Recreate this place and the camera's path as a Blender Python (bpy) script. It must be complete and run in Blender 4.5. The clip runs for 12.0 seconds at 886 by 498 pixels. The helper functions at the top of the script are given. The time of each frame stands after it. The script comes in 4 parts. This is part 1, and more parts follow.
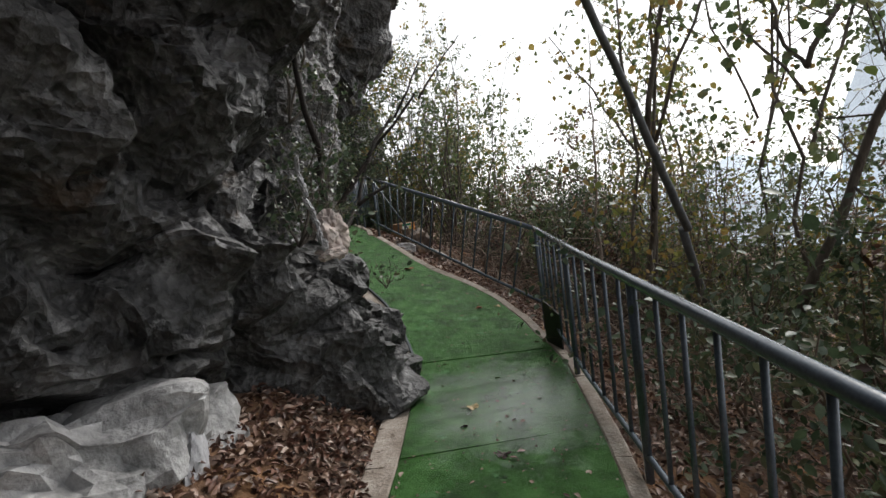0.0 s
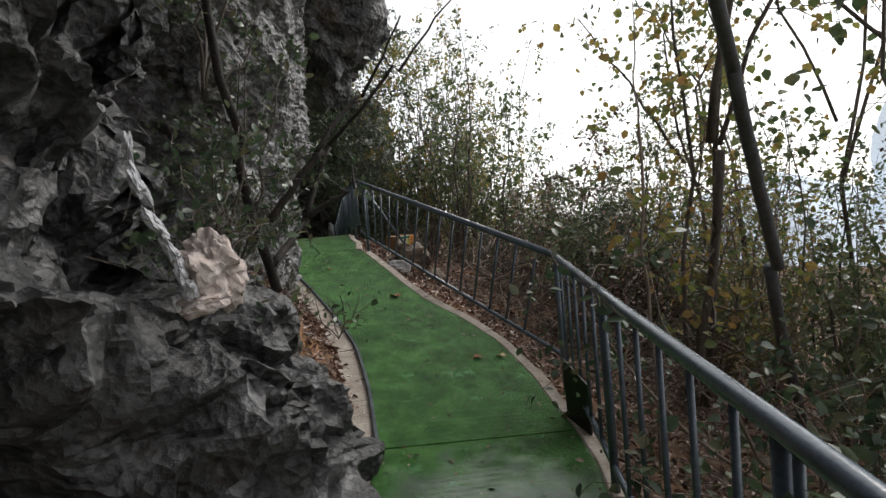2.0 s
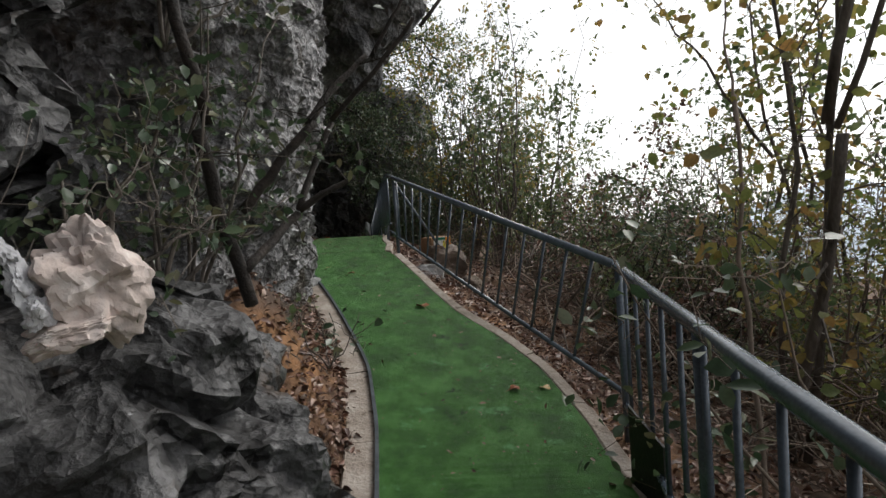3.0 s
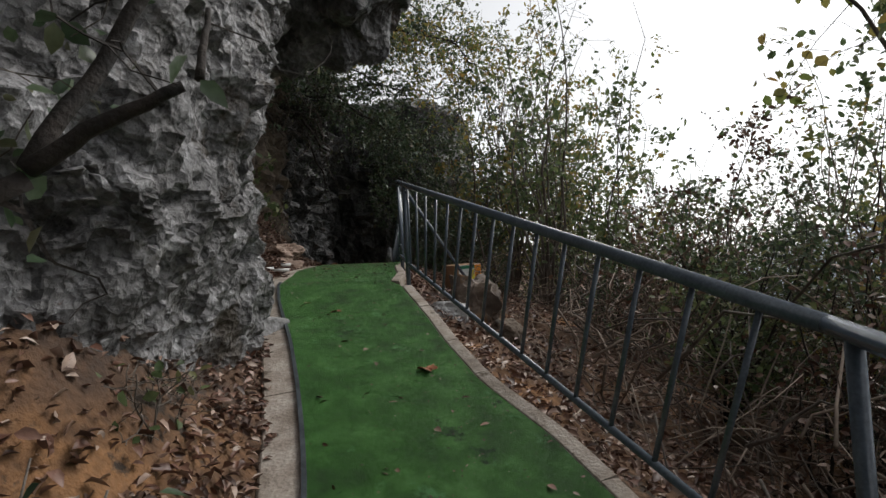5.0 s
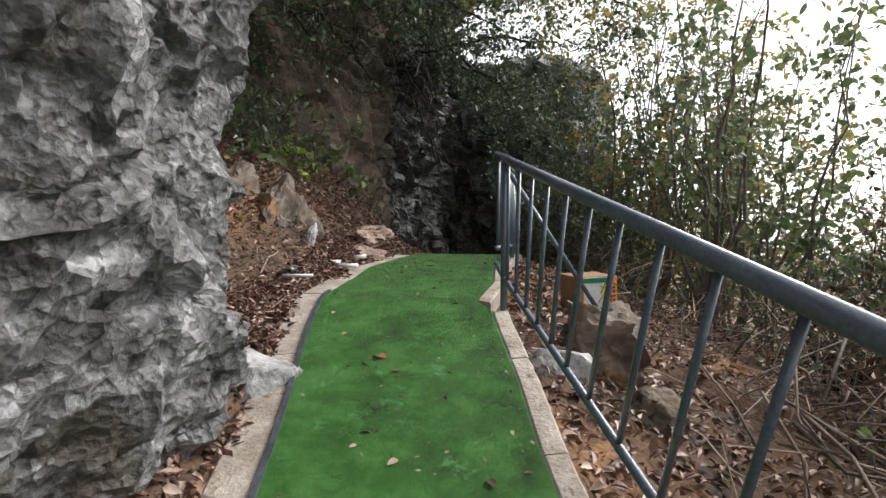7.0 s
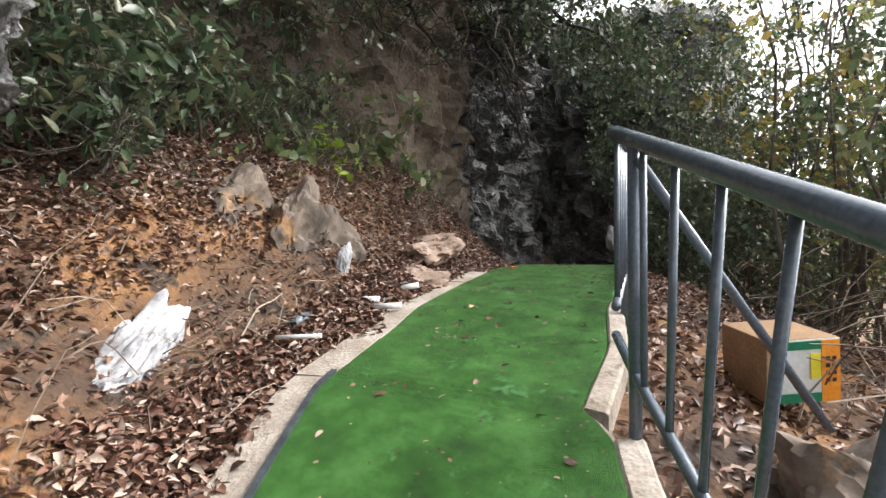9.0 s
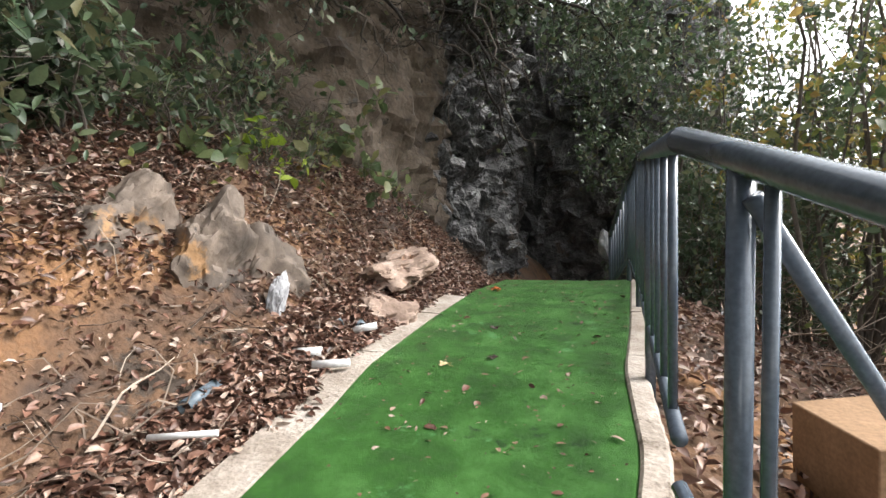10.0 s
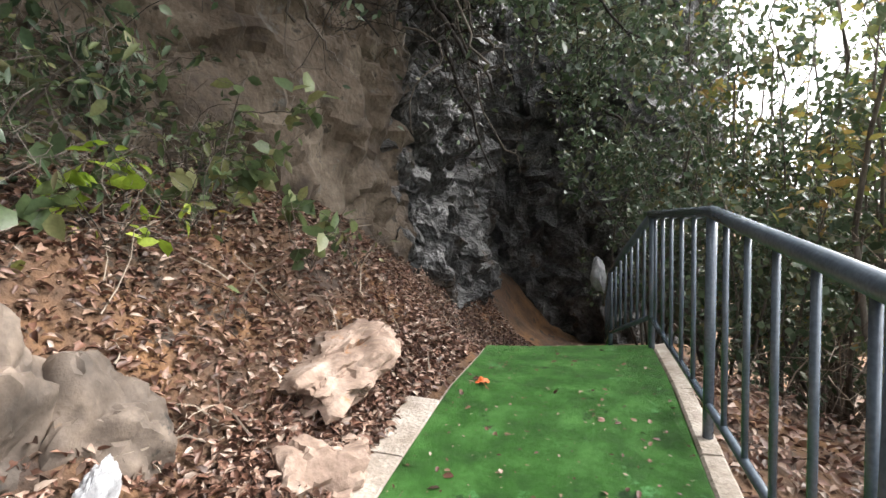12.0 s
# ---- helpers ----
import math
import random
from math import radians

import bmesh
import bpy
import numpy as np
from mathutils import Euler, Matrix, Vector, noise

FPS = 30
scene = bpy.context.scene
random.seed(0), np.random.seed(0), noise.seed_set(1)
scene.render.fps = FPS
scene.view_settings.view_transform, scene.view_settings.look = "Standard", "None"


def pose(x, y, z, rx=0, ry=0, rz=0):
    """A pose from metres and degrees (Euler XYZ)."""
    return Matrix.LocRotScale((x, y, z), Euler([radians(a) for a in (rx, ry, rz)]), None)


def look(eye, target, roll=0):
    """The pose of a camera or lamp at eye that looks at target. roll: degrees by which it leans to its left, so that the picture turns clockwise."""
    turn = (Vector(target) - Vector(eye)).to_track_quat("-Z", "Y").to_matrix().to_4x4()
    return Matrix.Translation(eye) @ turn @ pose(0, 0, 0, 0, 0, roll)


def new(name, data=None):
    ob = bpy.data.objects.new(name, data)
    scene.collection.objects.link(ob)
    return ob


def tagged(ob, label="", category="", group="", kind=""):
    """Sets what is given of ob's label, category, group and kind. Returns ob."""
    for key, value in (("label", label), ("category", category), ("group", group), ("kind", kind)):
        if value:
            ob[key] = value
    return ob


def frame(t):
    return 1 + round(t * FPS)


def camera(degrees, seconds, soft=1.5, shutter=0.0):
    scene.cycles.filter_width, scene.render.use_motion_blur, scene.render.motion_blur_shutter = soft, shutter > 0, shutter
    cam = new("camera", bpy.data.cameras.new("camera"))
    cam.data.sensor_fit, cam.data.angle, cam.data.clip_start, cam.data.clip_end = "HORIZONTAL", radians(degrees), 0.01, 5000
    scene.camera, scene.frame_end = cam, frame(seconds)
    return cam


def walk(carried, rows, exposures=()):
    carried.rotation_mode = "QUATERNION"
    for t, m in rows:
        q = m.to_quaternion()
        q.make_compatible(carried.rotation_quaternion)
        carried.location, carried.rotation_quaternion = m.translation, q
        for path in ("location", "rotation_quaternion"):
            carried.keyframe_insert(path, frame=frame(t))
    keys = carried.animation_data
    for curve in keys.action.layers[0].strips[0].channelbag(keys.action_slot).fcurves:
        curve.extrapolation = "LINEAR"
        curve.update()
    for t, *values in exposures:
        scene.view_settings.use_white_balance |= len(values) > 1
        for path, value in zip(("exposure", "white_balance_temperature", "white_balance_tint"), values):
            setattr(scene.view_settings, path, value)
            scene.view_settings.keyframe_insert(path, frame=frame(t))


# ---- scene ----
cam = camera(82.0, 12.0)
METRES, EYE, TILT, LEAN, TURN = 10.0, 1.35, -3.0, 7.0, 0.0
ROWS = [
    (0.0, 0.0, 0.0, 0.0, 0.0, 0.0, -0.0),
    (0.5, 0.0051, 0.0374, 0.0068, 0.03, -0.3, -0.13),
    (1.0, 0.0125, 0.0744, 0.0143, 1.01, 0.5, -1.33),
    (1.5, 0.0155, 0.1085, 0.0179, 1.4, 0.53, -1.67),
    (2.0, 0.0242, 0.1467, 0.0194, 1.88, 0.78, -1.92),
    (2.5, 0.0277, 0.1868, 0.0205, 5.45, 0.51, -2.77),
    (3.0, 0.0307, 0.2307, 0.0226, 6.94, 0.79, -3.41),
    (5.0, 0.0223, 0.415, 0.0266, 11.39, 3.92, -4.56),
    (5.5, 0.0204, 0.457, 0.0332, 13.69, 3.29, -5.01),
    (6.0, 0.0147, 0.5028, 0.0432, 20.69, 0.73, -6.39),
    (6.5, 0.0046, 0.5463, 0.0539, 23.5, -0.23, -7.19),
    (7.0, -0.0075, 0.5864, 0.0642, 25.64, -0.96, -8.2),
    (9.0, -0.0726, 0.7361, 0.0939, 36.48, -4.21, -6.18),
    (9.5, -0.0931, 0.7739, 0.1016, 35.35, -4.35, -5.98),
    (10.0, -0.1185, 0.812, 0.1116, 34.37, -5.03, -6.05),
    (10.5, -0.1443, 0.8461, 0.1204, 34.66, -6.21, -5.82),
    (11.0, -0.1639, 0.878, 0.1309, 30.44, -6.23, -6.31),
    (11.5, -0.1807, 0.8994, 0.1397, 29.19, -6.05, -6.14),
    (12.0, -0.2016, 0.9226, 0.1524, 29.77, -6.02, -6.01),
]
walk(cam, [(t, pose(0, 0, EYE, TILT, LEAN, TURN) @ pose(METRES * x, METRES * y, METRES * z, 90 + pitch, roll, yaw)) for t, x, y, z, yaw, pitch, roll in ROWS],
     exposures=[(0.0, 0.55), (3.0, 0.5), (5.0, 0.2), (5.6, 0.33), (7.0, 1.35), (9.0, 1.95), (12.0, 2.4)])

# ---- world and light: a bright overcast day ----
SUN_EL, SUN_ROT = 45.0, 46.0
world = bpy.data.worlds.new("overcast")
world.use_nodes = True
scene.world = world
wn = world.node_tree
sky = wn.nodes.new("ShaderNodeTexSky")
sky.sky_type, sky.sun_disc = "NISHITA", False
sky.sun_elevation, sky.sun_rotation = radians(SUN_EL), radians(SUN_ROT)
sky.air_density, sky.dust_density, sky.ozone_density = 1.0, 1.5, 1.0
pale = wn.nodes.new("ShaderNodeHueSaturation")
pale.inputs["Saturation"].default_value = 0.1
wn.links.new(sky.outputs[0], pale.inputs["Color"])
wn.links.new(pale.outputs[0], wn.nodes["Background"].inputs["Color"])
wn.nodes["Background"].inputs["Strength"].default_value = 0.15
sun = new("sun", bpy.data.lights.new("sun", "SUN"))
sun.data.energy, sun.data.angle, sun.data.color = 1.5, radians(26), (1.0, 0.97, 0.92)
sun_way = Vector((math.sin(radians(SUN_ROT)) * math.cos(radians(SUN_EL)), math.cos(radians(SUN_ROT)) * math.cos(radians(SUN_EL)), math.sin(radians(SUN_EL))))
sun.matrix_world = look((20, 10, 30), Vector((20, 10, 30)) - sun_way)


# ---- materials ----
def material(name, colors, scale=6.0, detail=8.0, rough=0.8, bump=0.3, bump_scale=40.0, metal=0.0, spread=(0.35, 0.65), random_by=None, translucent=0.0, spots=None, coat=0.0, stretch=(1, 1, 1), cells=0.0, cell_scale=14.0):
    """A procedural surface: colours by a large noise, grain by a fine one, bump; spots: (colour, scale, threshold)."""
    m = bpy.data.materials.new(name)
    m.use_nodes = True
    nt = m.node_tree
    bsdf = nt.nodes["Principled BSDF"]
    geo = nt.nodes.new("ShaderNodeNewGeometry")
    mapping = nt.nodes.new("ShaderNodeMapping")
    mapping.inputs["Scale"].default_value = stretch
    nt.links.new(geo.outputs["Position"], mapping.inputs["Vector"])
    where = mapping.outputs[0]
    n1 = nt.nodes.new("ShaderNodeTexNoise")
    n1.inputs["Scale"].default_value, n1.inputs["Detail"].default_value, n1.inputs["Roughness"].default_value = scale, detail, 0.65
    nt.links.new(where, n1.inputs["Vector"])
    ramp = nt.nodes.new("ShaderNodeValToRGB")
    els = ramp.color_ramp.elements
    lo, hi = spread
    for i, c in enumerate(colors):
        at = lo + (hi - lo) * i / max(1, len(colors) - 1)
        e = els[i] if i < 2 else els.new(at)
        e.position, e.color = at, (*c, 1)
    if len(colors) == 1:
        els[1].color = (*colors[0], 1)
    source = n1.outputs["Fac"]
    if random_by:
        if random_by == "island":
            r = geo.outputs["Random Per Island"]
        else:
            r = nt.nodes.new("ShaderNodeObjectInfo").outputs["Random"]
        mix = nt.nodes.new("ShaderNodeMath")
        mix.operation = "MULTIPLY_ADD"
        mix.inputs[1].default_value = 0.22
        nt.links.new(n1.outputs["Fac"], mix.inputs[0])
        add = nt.nodes.new("ShaderNodeMath")
        add.operation = "MULTIPLY"
        add.inputs[1].default_value = 0.78
        nt.links.new(r, add.inputs[0])
        nt.links.new(add.outputs[0], mix.inputs[2])
        source = mix.outputs[0]
    nt.links.new(source, ramp.inputs[0])
    colour = ramp.outputs[0]
    n2 = nt.nodes.new("ShaderNodeTexNoise")
    n2.inputs["Scale"].default_value, n2.inputs["Detail"].default_value = bump_scale, 7.0
    nt.links.new(where, n2.inputs["Vector"])
    grain = nt.nodes.new("ShaderNodeMix")
    grain.data_type, grain.blend_type = "RGBA", "OVERLAY"
    grain.inputs["Factor"].default_value = 0.45
    nt.links.new(colour, grain.inputs["A"])
    nt.links.new(n2.outputs["Fac"], grain.inputs["B"])
    colour = grain.outputs["Result"]
    facets = []
    if cells:
        warp = nt.nodes.new("ShaderNodeMix")
        warp.data_type, warp.blend_type = "RGBA", "LINEAR_LIGHT"
        warp.inputs["Factor"].default_value = 0.05
        nt.links.new(where, warp.inputs["A"])
        nt.links.new(n1.outputs["Color"], warp.inputs["B"])
        for sc in (cell_scale, cell_scale * 2.7):
            vor = nt.nodes.new("ShaderNodeTexVoronoi")
            vor.inputs["Scale"].default_value = sc
            nt.links.new(warp.outputs["Result"], vor.inputs["Vector"])
            bw = nt.nodes.new("ShaderNodeSeparateColor")
            nt.links.new(vor.outputs["Color"], bw.inputs[0])
            lay = nt.nodes.new("ShaderNodeMix")
            lay.data_type, lay.blend_type = "RGBA", "OVERLAY"
            lay.inputs["Factor"].default_value = cells
            nt.links.new(colour, lay.inputs["A"])
            nt.links.new(bw.outputs[0], lay.inputs["B"])
            colour = lay.outputs["Result"]
            facets.append(vor.outputs["Distance"])
    for c, sc, th in spots or ():
        n3 = nt.nodes.new("ShaderNodeTexNoise")
        n3.inputs["Scale"].default_value, n3.inputs["Detail"].default_value, n3.inputs["Roughness"].default_value = sc, 6.0, 0.7
        nt.links.new(where, n3.inputs["Vector"])
        cut = nt.nodes.new("ShaderNodeMapRange")
        cut.inputs["From Min"].default_value, cut.inputs["From Max"].default_value = th, th + 0.06
        nt.links.new(n3.outputs["Fac"], cut.inputs["Value"])
        over = nt.nodes.new("ShaderNodeMix")
        over.data_type = "RGBA"
        nt.links.new(cut.outputs[0], over.inputs["Factor"])
        nt.links.new(colour, over.inputs["A"])
        over.inputs["B"].default_value = (*c, 1)
        colour = over.outputs["Result"]
    nt.links.new(colour, bsdf.inputs["Base Color"])
    bsdf.inputs["Roughness"].default_value, bsdf.inputs["Metallic"].default_value = rough, metal
    bsdf.inputs["Coat Weight"].default_value = coat
    if bump:
        b = nt.nodes.new("ShaderNodeBump")
        b.inputs["Strength"].default_value, b.inputs["Distance"].default_value = bump, 0.02
        nt.links.new(n2.outputs["Fac"], b.inputs["Height"])
        for facet, deep in zip(facets, (0.05, 0.025)):
            b2 = nt.nodes.new("ShaderNodeBump")
            b2.inputs["Strength"].default_value, b2.inputs["Distance"].default_value = 0.7, deep
            nt.links.new(facet, b2.inputs["Height"])
            nt.links.new(b.outputs[0], b2.inputs["Normal"])
            b = b2
        nt.links.new(b.outputs[0], bsdf.inputs["Normal"])
    if translucent:
        tr = nt.nodes.new("ShaderNodeBsdfTranslucent")
        nt.links.new(colour, tr.inputs["Color"])
        ms = nt.nodes.new("ShaderNodeMixShader")
        ms.inputs[0].default_value = translucent
        nt.links.new(bsdf.outputs[0], ms.inputs[1])
        nt.links.new(tr.outputs[0], ms.inputs[2])
        nt.links.new(ms.outputs[0], nt.nodes["Material Output"].inputs["Surface"])
    return m


ROCK = material("grey_limestone", [(0.02, 0.02, 0.021), (0.055, 0.054, 0.055), (0.14, 0.138, 0.14)], 3.2, 12, 0.5, 1.0, 24, cells=0.3, cell_scale=8.0, spots=[((0.19, 0.188, 0.19), 6.0, 0.62), ((0.014, 0.013, 0.013), 2.0, 0.57), ((0.06, 0.042, 0.03), 1.4, 0.6), ((0.27, 0.27, 0.28), 17.0, 0.66), ((0.015, 0.014, 0.013), 12.0, 0.63)])
ROCK_PALE = material("pale_limestone", [(0.05, 0.047, 0.046), (0.15, 0.146, 0.148), (0.27, 0.267, 0.275)], 4.2, 12, 0.55, 1.0, 24, cells=0.42, cell_scale=11.0, spots=[((0.4, 0.4, 0.43), 7.0, 0.65), ((0.06, 0.048, 0.038), 2.0, 0.58), ((0.025, 0.022, 0.02), 9.0, 0.62), ((0.4, 0.4, 0.42), 20.0, 0.67)])
ROCK_LIGHT = material("light_grey_limestone", [(0.2, 0.2, 0.2), (0.36, 0.355, 0.355), (0.5, 0.495, 0.5)], 5.0, 10, 0.7, 0.9, 24, spots=[((0.08, 0.075, 0.07), 5.0, 0.62), ((0.6, 0.6, 0.62), 14.0, 0.64)])
ROCK_BROWN = material("brown_earthy_cliff", [(0.04, 0.028, 0.02), (0.095, 0.07, 0.05), (0.16, 0.125, 0.095)], 2.5, 10, 0.9, 0.9, 22, spots=[((0.03, 0.022, 0.016), 5.0, 0.6), ((0.13, 0.12, 0.11), 3.0, 0.62)])
ROCK_TAN = material("tan_fractured_stone", [(0.17, 0.115, 0.088), (0.29, 0.205, 0.16), (0.42, 0.325, 0.27)], 5.0, 8, 0.85, 0.4, 30, spots=[((0.33, 0.16, 0.07), 4.0, 0.62)])
ROCK_BANK = material("weathered_bank_rock", [(0.06, 0.046, 0.037), (0.13, 0.1, 0.08), (0.24, 0.185, 0.145)], 3.0, 8, 0.8, 0.5, 18, spots=[((0.3, 0.17, 0.08), 2.2, 0.58), ((0.035, 0.03, 0.026), 4.0, 0.62)])
ROCK_WHITE = material("fresh_white_limestone", [(0.22, 0.22, 0.235), (0.38, 0.38, 0.4), (0.52, 0.52, 0.54)], 6.0, 8, 0.7, 0.4, 30, spots=[((0.3, 0.2, 0.13), 5.0, 0.66)])
ROCK_PINK = material("broken_pinkish_limestone", [(0.4, 0.35, 0.33), (0.52, 0.43, 0.39), (0.6, 0.55, 0.52)], 7.0, 8, 0.75, 0.4, 30, spots=[((0.45, 0.16, 0.09), 5.0, 0.6), ((0.2, 0.17, 0.15), 8.0, 0.66)])
SOIL = material("orange_soil", [(0.05, 0.033, 0.025), (0.125, 0.068, 0.037), (0.3, 0.15, 0.062)], 1.5, 9, 0.95, 0.8, 35, spread=(0.38, 0.66), spots=[((0.05, 0.036, 0.027), 3.0, 0.56)])
CONCRETE = material("weathered_concrete", [(0.23, 0.19, 0.155), (0.34, 0.29, 0.245), (0.44, 0.39, 0.345)], 5.0, 8, 0.85, 0.5, 50, spots=[((0.13, 0.1, 0.075), 6.0, 0.6), ((0.5, 0.47, 0.44), 9.0, 0.66)])
TURF = material("green_artificial_turf", [(0.02, 0.08, 0.01), (0.042, 0.165, 0.02), (0.1, 0.28, 0.06)], 4.5, 14, 0.5, 1.0, 300, spread=(0.33, 0.67), spots=[((0.11, 0.31, 0.105), 5.0, 0.6), ((0.009, 0.045, 0.007), 3.0, 0.62), ((0.13, 0.3, 0.12), 38.0, 0.66), ((0.006, 0.03, 0.005), 60.0, 0.66)])
turf_nodes = TURF.node_tree
turf_bsdf = turf_nodes.nodes["Principled BSDF"]
turf_bsdf.inputs["Specular IOR Level"].default_value = 0.4
turf_geo = turf_nodes.nodes.new("ShaderNodeNewGeometry")
turf_away = turf_nodes.nodes.new("ShaderNodeVectorMath")
turf_away.operation = "DISTANCE"
turf_away.inputs[1].default_value = (0.3, 3.75, 0.0)
turf_nodes.links.new(turf_geo.outputs["Position"], turf_away.inputs[0])
turf_blot = turf_nodes.nodes.new("ShaderNodeTexNoise")
turf_blot.inputs["Scale"].default_value, turf_blot.inputs["Detail"].default_value = 7.0, 6.0
turf_nodes.links.new(turf_geo.outputs["Position"], turf_blot.inputs["Vector"])
turf_sum = turf_nodes.nodes.new("ShaderNodeMath")
turf_sum.operation = "MULTIPLY_ADD"
turf_sum.inputs[1].default_value = 0.9
turf_nodes.links.new(turf_blot.outputs["Fac"], turf_sum.inputs[0])
turf_nodes.links.new(turf_away.outputs["Value"], turf_sum.inputs[2])
turf_wet = turf_nodes.nodes.new("ShaderNodeMapRange")
turf_wet.inputs["From Min"].default_value, turf_wet.inputs["From Max"].default_value = 1.45, 0.7
turf_nodes.links.new(turf_sum.outputs[0], turf_wet.inputs["Value"])
turf_nodes.links.new(turf_wet.outputs[0], turf_bsdf.inputs["Coat Weight"])
turf_bsdf.inputs["Coat Roughness"].default_value = 0.25
turf_bsdf.inputs["Coat IOR"].default_value = 2.1
STEEL = material("blue_grey_painted_steel", [(0.075, 0.095, 0.125), (0.1, 0.125, 0.16)], 9.0, 5, 0.26, 0.05, 80, metal=0.0, coat=0.3)
DARK_STEEL = material("dark_rusty_plate", [(0.012, 0.012, 0.013), (0.03, 0.026, 0.024)], 9.0, 5, 0.6, 0.2, 60)
EDGE_STEEL = material("dull_steel_edging", [(0.035, 0.042, 0.05), (0.09, 0.105, 0.12)], 9.0, 5, 0.5, 0.1, 60, metal=0.3)
BARK = material("grey_brown_bark", [(0.05, 0.042, 0.035), (0.12, 0.1, 0.085), (0.17, 0.15, 0.13)], 9.0, 8, 0.9, 0.5, 60, stretch=(1, 1, 0.3))
BARK_DARK = material("dark_wet_bark", [(0.01, 0.008, 0.007), (0.025, 0.019, 0.016), (0.045, 0.034, 0.028)], 9.0, 8, 0.85, 0.5, 60)
BARK_GREY = material("smooth_blue_grey_bark", [(0.1, 0.11, 0.12), (0.15, 0.16, 0.17)], 8.0, 6, 0.7, 0.2, 50, stretch=(1, 1, 0.3))
TWIG = material("dry_twigs", [(0.06, 0.042, 0.032), (0.15, 0.11, 0.085), (0.38, 0.32, 0.26)], 5, 3, 0.9, 0.1, 50, spread=(0.1, 0.9), random_by="island")
LITTER = material("dead_leaves", [(0.05, 0.027, 0.02), (0.1, 0.047, 0.032), (0.19, 0.095, 0.065), (0.3, 0.195, 0.145), (0.47, 0.39, 0.33)], 9, 3, 0.45, 0.15, 60, spread=(0.1, 0.95), random_by="island")
LEAF = material("green_leaves", [(0.06, 0.092, 0.042), (0.1, 0.145, 0.062), (0.155, 0.195, 0.085), (0.24, 0.22, 0.1)], 9, 3, 0.4, 0.1, 60, spread=(0.1, 0.95), random_by="island", translucent=0.45)
LEAF_DARK = material("dark_green_leaves", [(0.035, 0.062, 0.032), (0.06, 0.095, 0.05), (0.1, 0.14, 0.075), (0.14, 0.115, 0.06)], 9, 3, 0.32, 0.1, 60, spread=(0.1, 0.95), random_by="island", translucent=0.3)
LEAF_YELLOW = material("yellow_green_leaves", [(0.2, 0.3, 0.03), (0.32, 0.42, 0.05), (0.42, 0.5, 0.1)], 9, 3, 0.4, 0.1, 60, spread=(0.1, 0.95), random_by="island", translucent=0.4)
LEAF_AUTUMN = material("yellow_autumn_leaves", [(0.13, 0.18, 0.05), (0.2, 0.215, 0.065), (0.33, 0.26, 0.075), (0.3, 0.16, 0.06)], 9, 3, 0.5, 0.1, 60, spread=(0.1, 0.95), random_by="island", translucent=0.5)


# ---- mesh helpers ----
def mesh_object(name, verts, faces, mat, parent=None, label="", smooth=False):
    me = bpy.data.meshes.new(name)
    me.from_pydata([tuple(v) for v in verts], [], [tuple(f) for f in faces])
    me.materials.append(mat)
    if smooth:
        me.polygons.foreach_set("use_smooth", [True] * len(me.polygons))
    ob = new(name, me)
    ob.parent = parent
    if label:
        ob["label"] = label
    return ob


def part(name, bm, mat, parent, label=""):
    me = bpy.data.meshes.new(name)
    bm.to_mesh(me)
    bm.free()
    me.materials.append(mat)
    ob = new(name, me)
    ob.parent = parent
    if label:
        ob["label"] = label
    return ob


def empty(name, at, label, category, group="", kind=""):
    ob = new(name)
    ob.location = at
    return tagged(ob, label, category, group, kind)


def tube_data(points, radii, sides=8, cap=True):
    """Vertices and faces of a tube along the points."""
    pts = [Vector(p) for p in points]
    vs, fs = [], []
    side = None
    for i, p in enumerate(pts):
        d = (pts[min(i + 1, len(pts) - 1)] - pts[max(i - 1, 0)]).normalized()
        if side is None:
            side = d.orthogonal().normalized()
        side = (side - d * side.dot(d)).normalized()
        up = d.cross(side)
        r = radii[i] if hasattr(radii, "__len__") else radii
        for k in range(sides):
            a = 2 * math.pi * k / sides
            vs.append(p + (side * math.cos(a) + up * math.sin(a)) * r)
    for i in range(len(pts) - 1):
        for k in range(sides):
            a, b = i * sides + k, i * sides + (k + 1) % sides
            fs.append((a, b, b + sides, a + sides))
    if cap:
        fs.append(tuple(range(sides - 1, -1, -1)))
        fs.append(tuple((len(pts) - 1) * sides + k for k in range(sides)))
    return vs, fs


def tube(name, points, radii, mat, parent=None, sides=10, label=""):
    o = Vector(parent.location) if parent else Vector((0, 0, 0))
    vs, fs = tube_data([Vector(p) - o for p in points], radii, sides)
    return mesh_object(name, vs, fs, mat, parent, label, smooth=True)


class Heap:
    """Collects many small meshes into one."""

    def __init__(self):
        self.vs, self.fs = [], []

    def add(self, vs, fs):
        n = len(self.vs)
        self.vs.extend(vs)
        self.fs.extend(tuple(i + n for i in f) for f in fs)

    def done(self, name, mat, parent=None, label="", smooth=False):
        o = Vector(parent.location) if parent else Vector((0, 0, 0))
        return mesh_object(name, [Vector(v) - o for v in self.vs], self.fs, mat, parent, label, smooth)


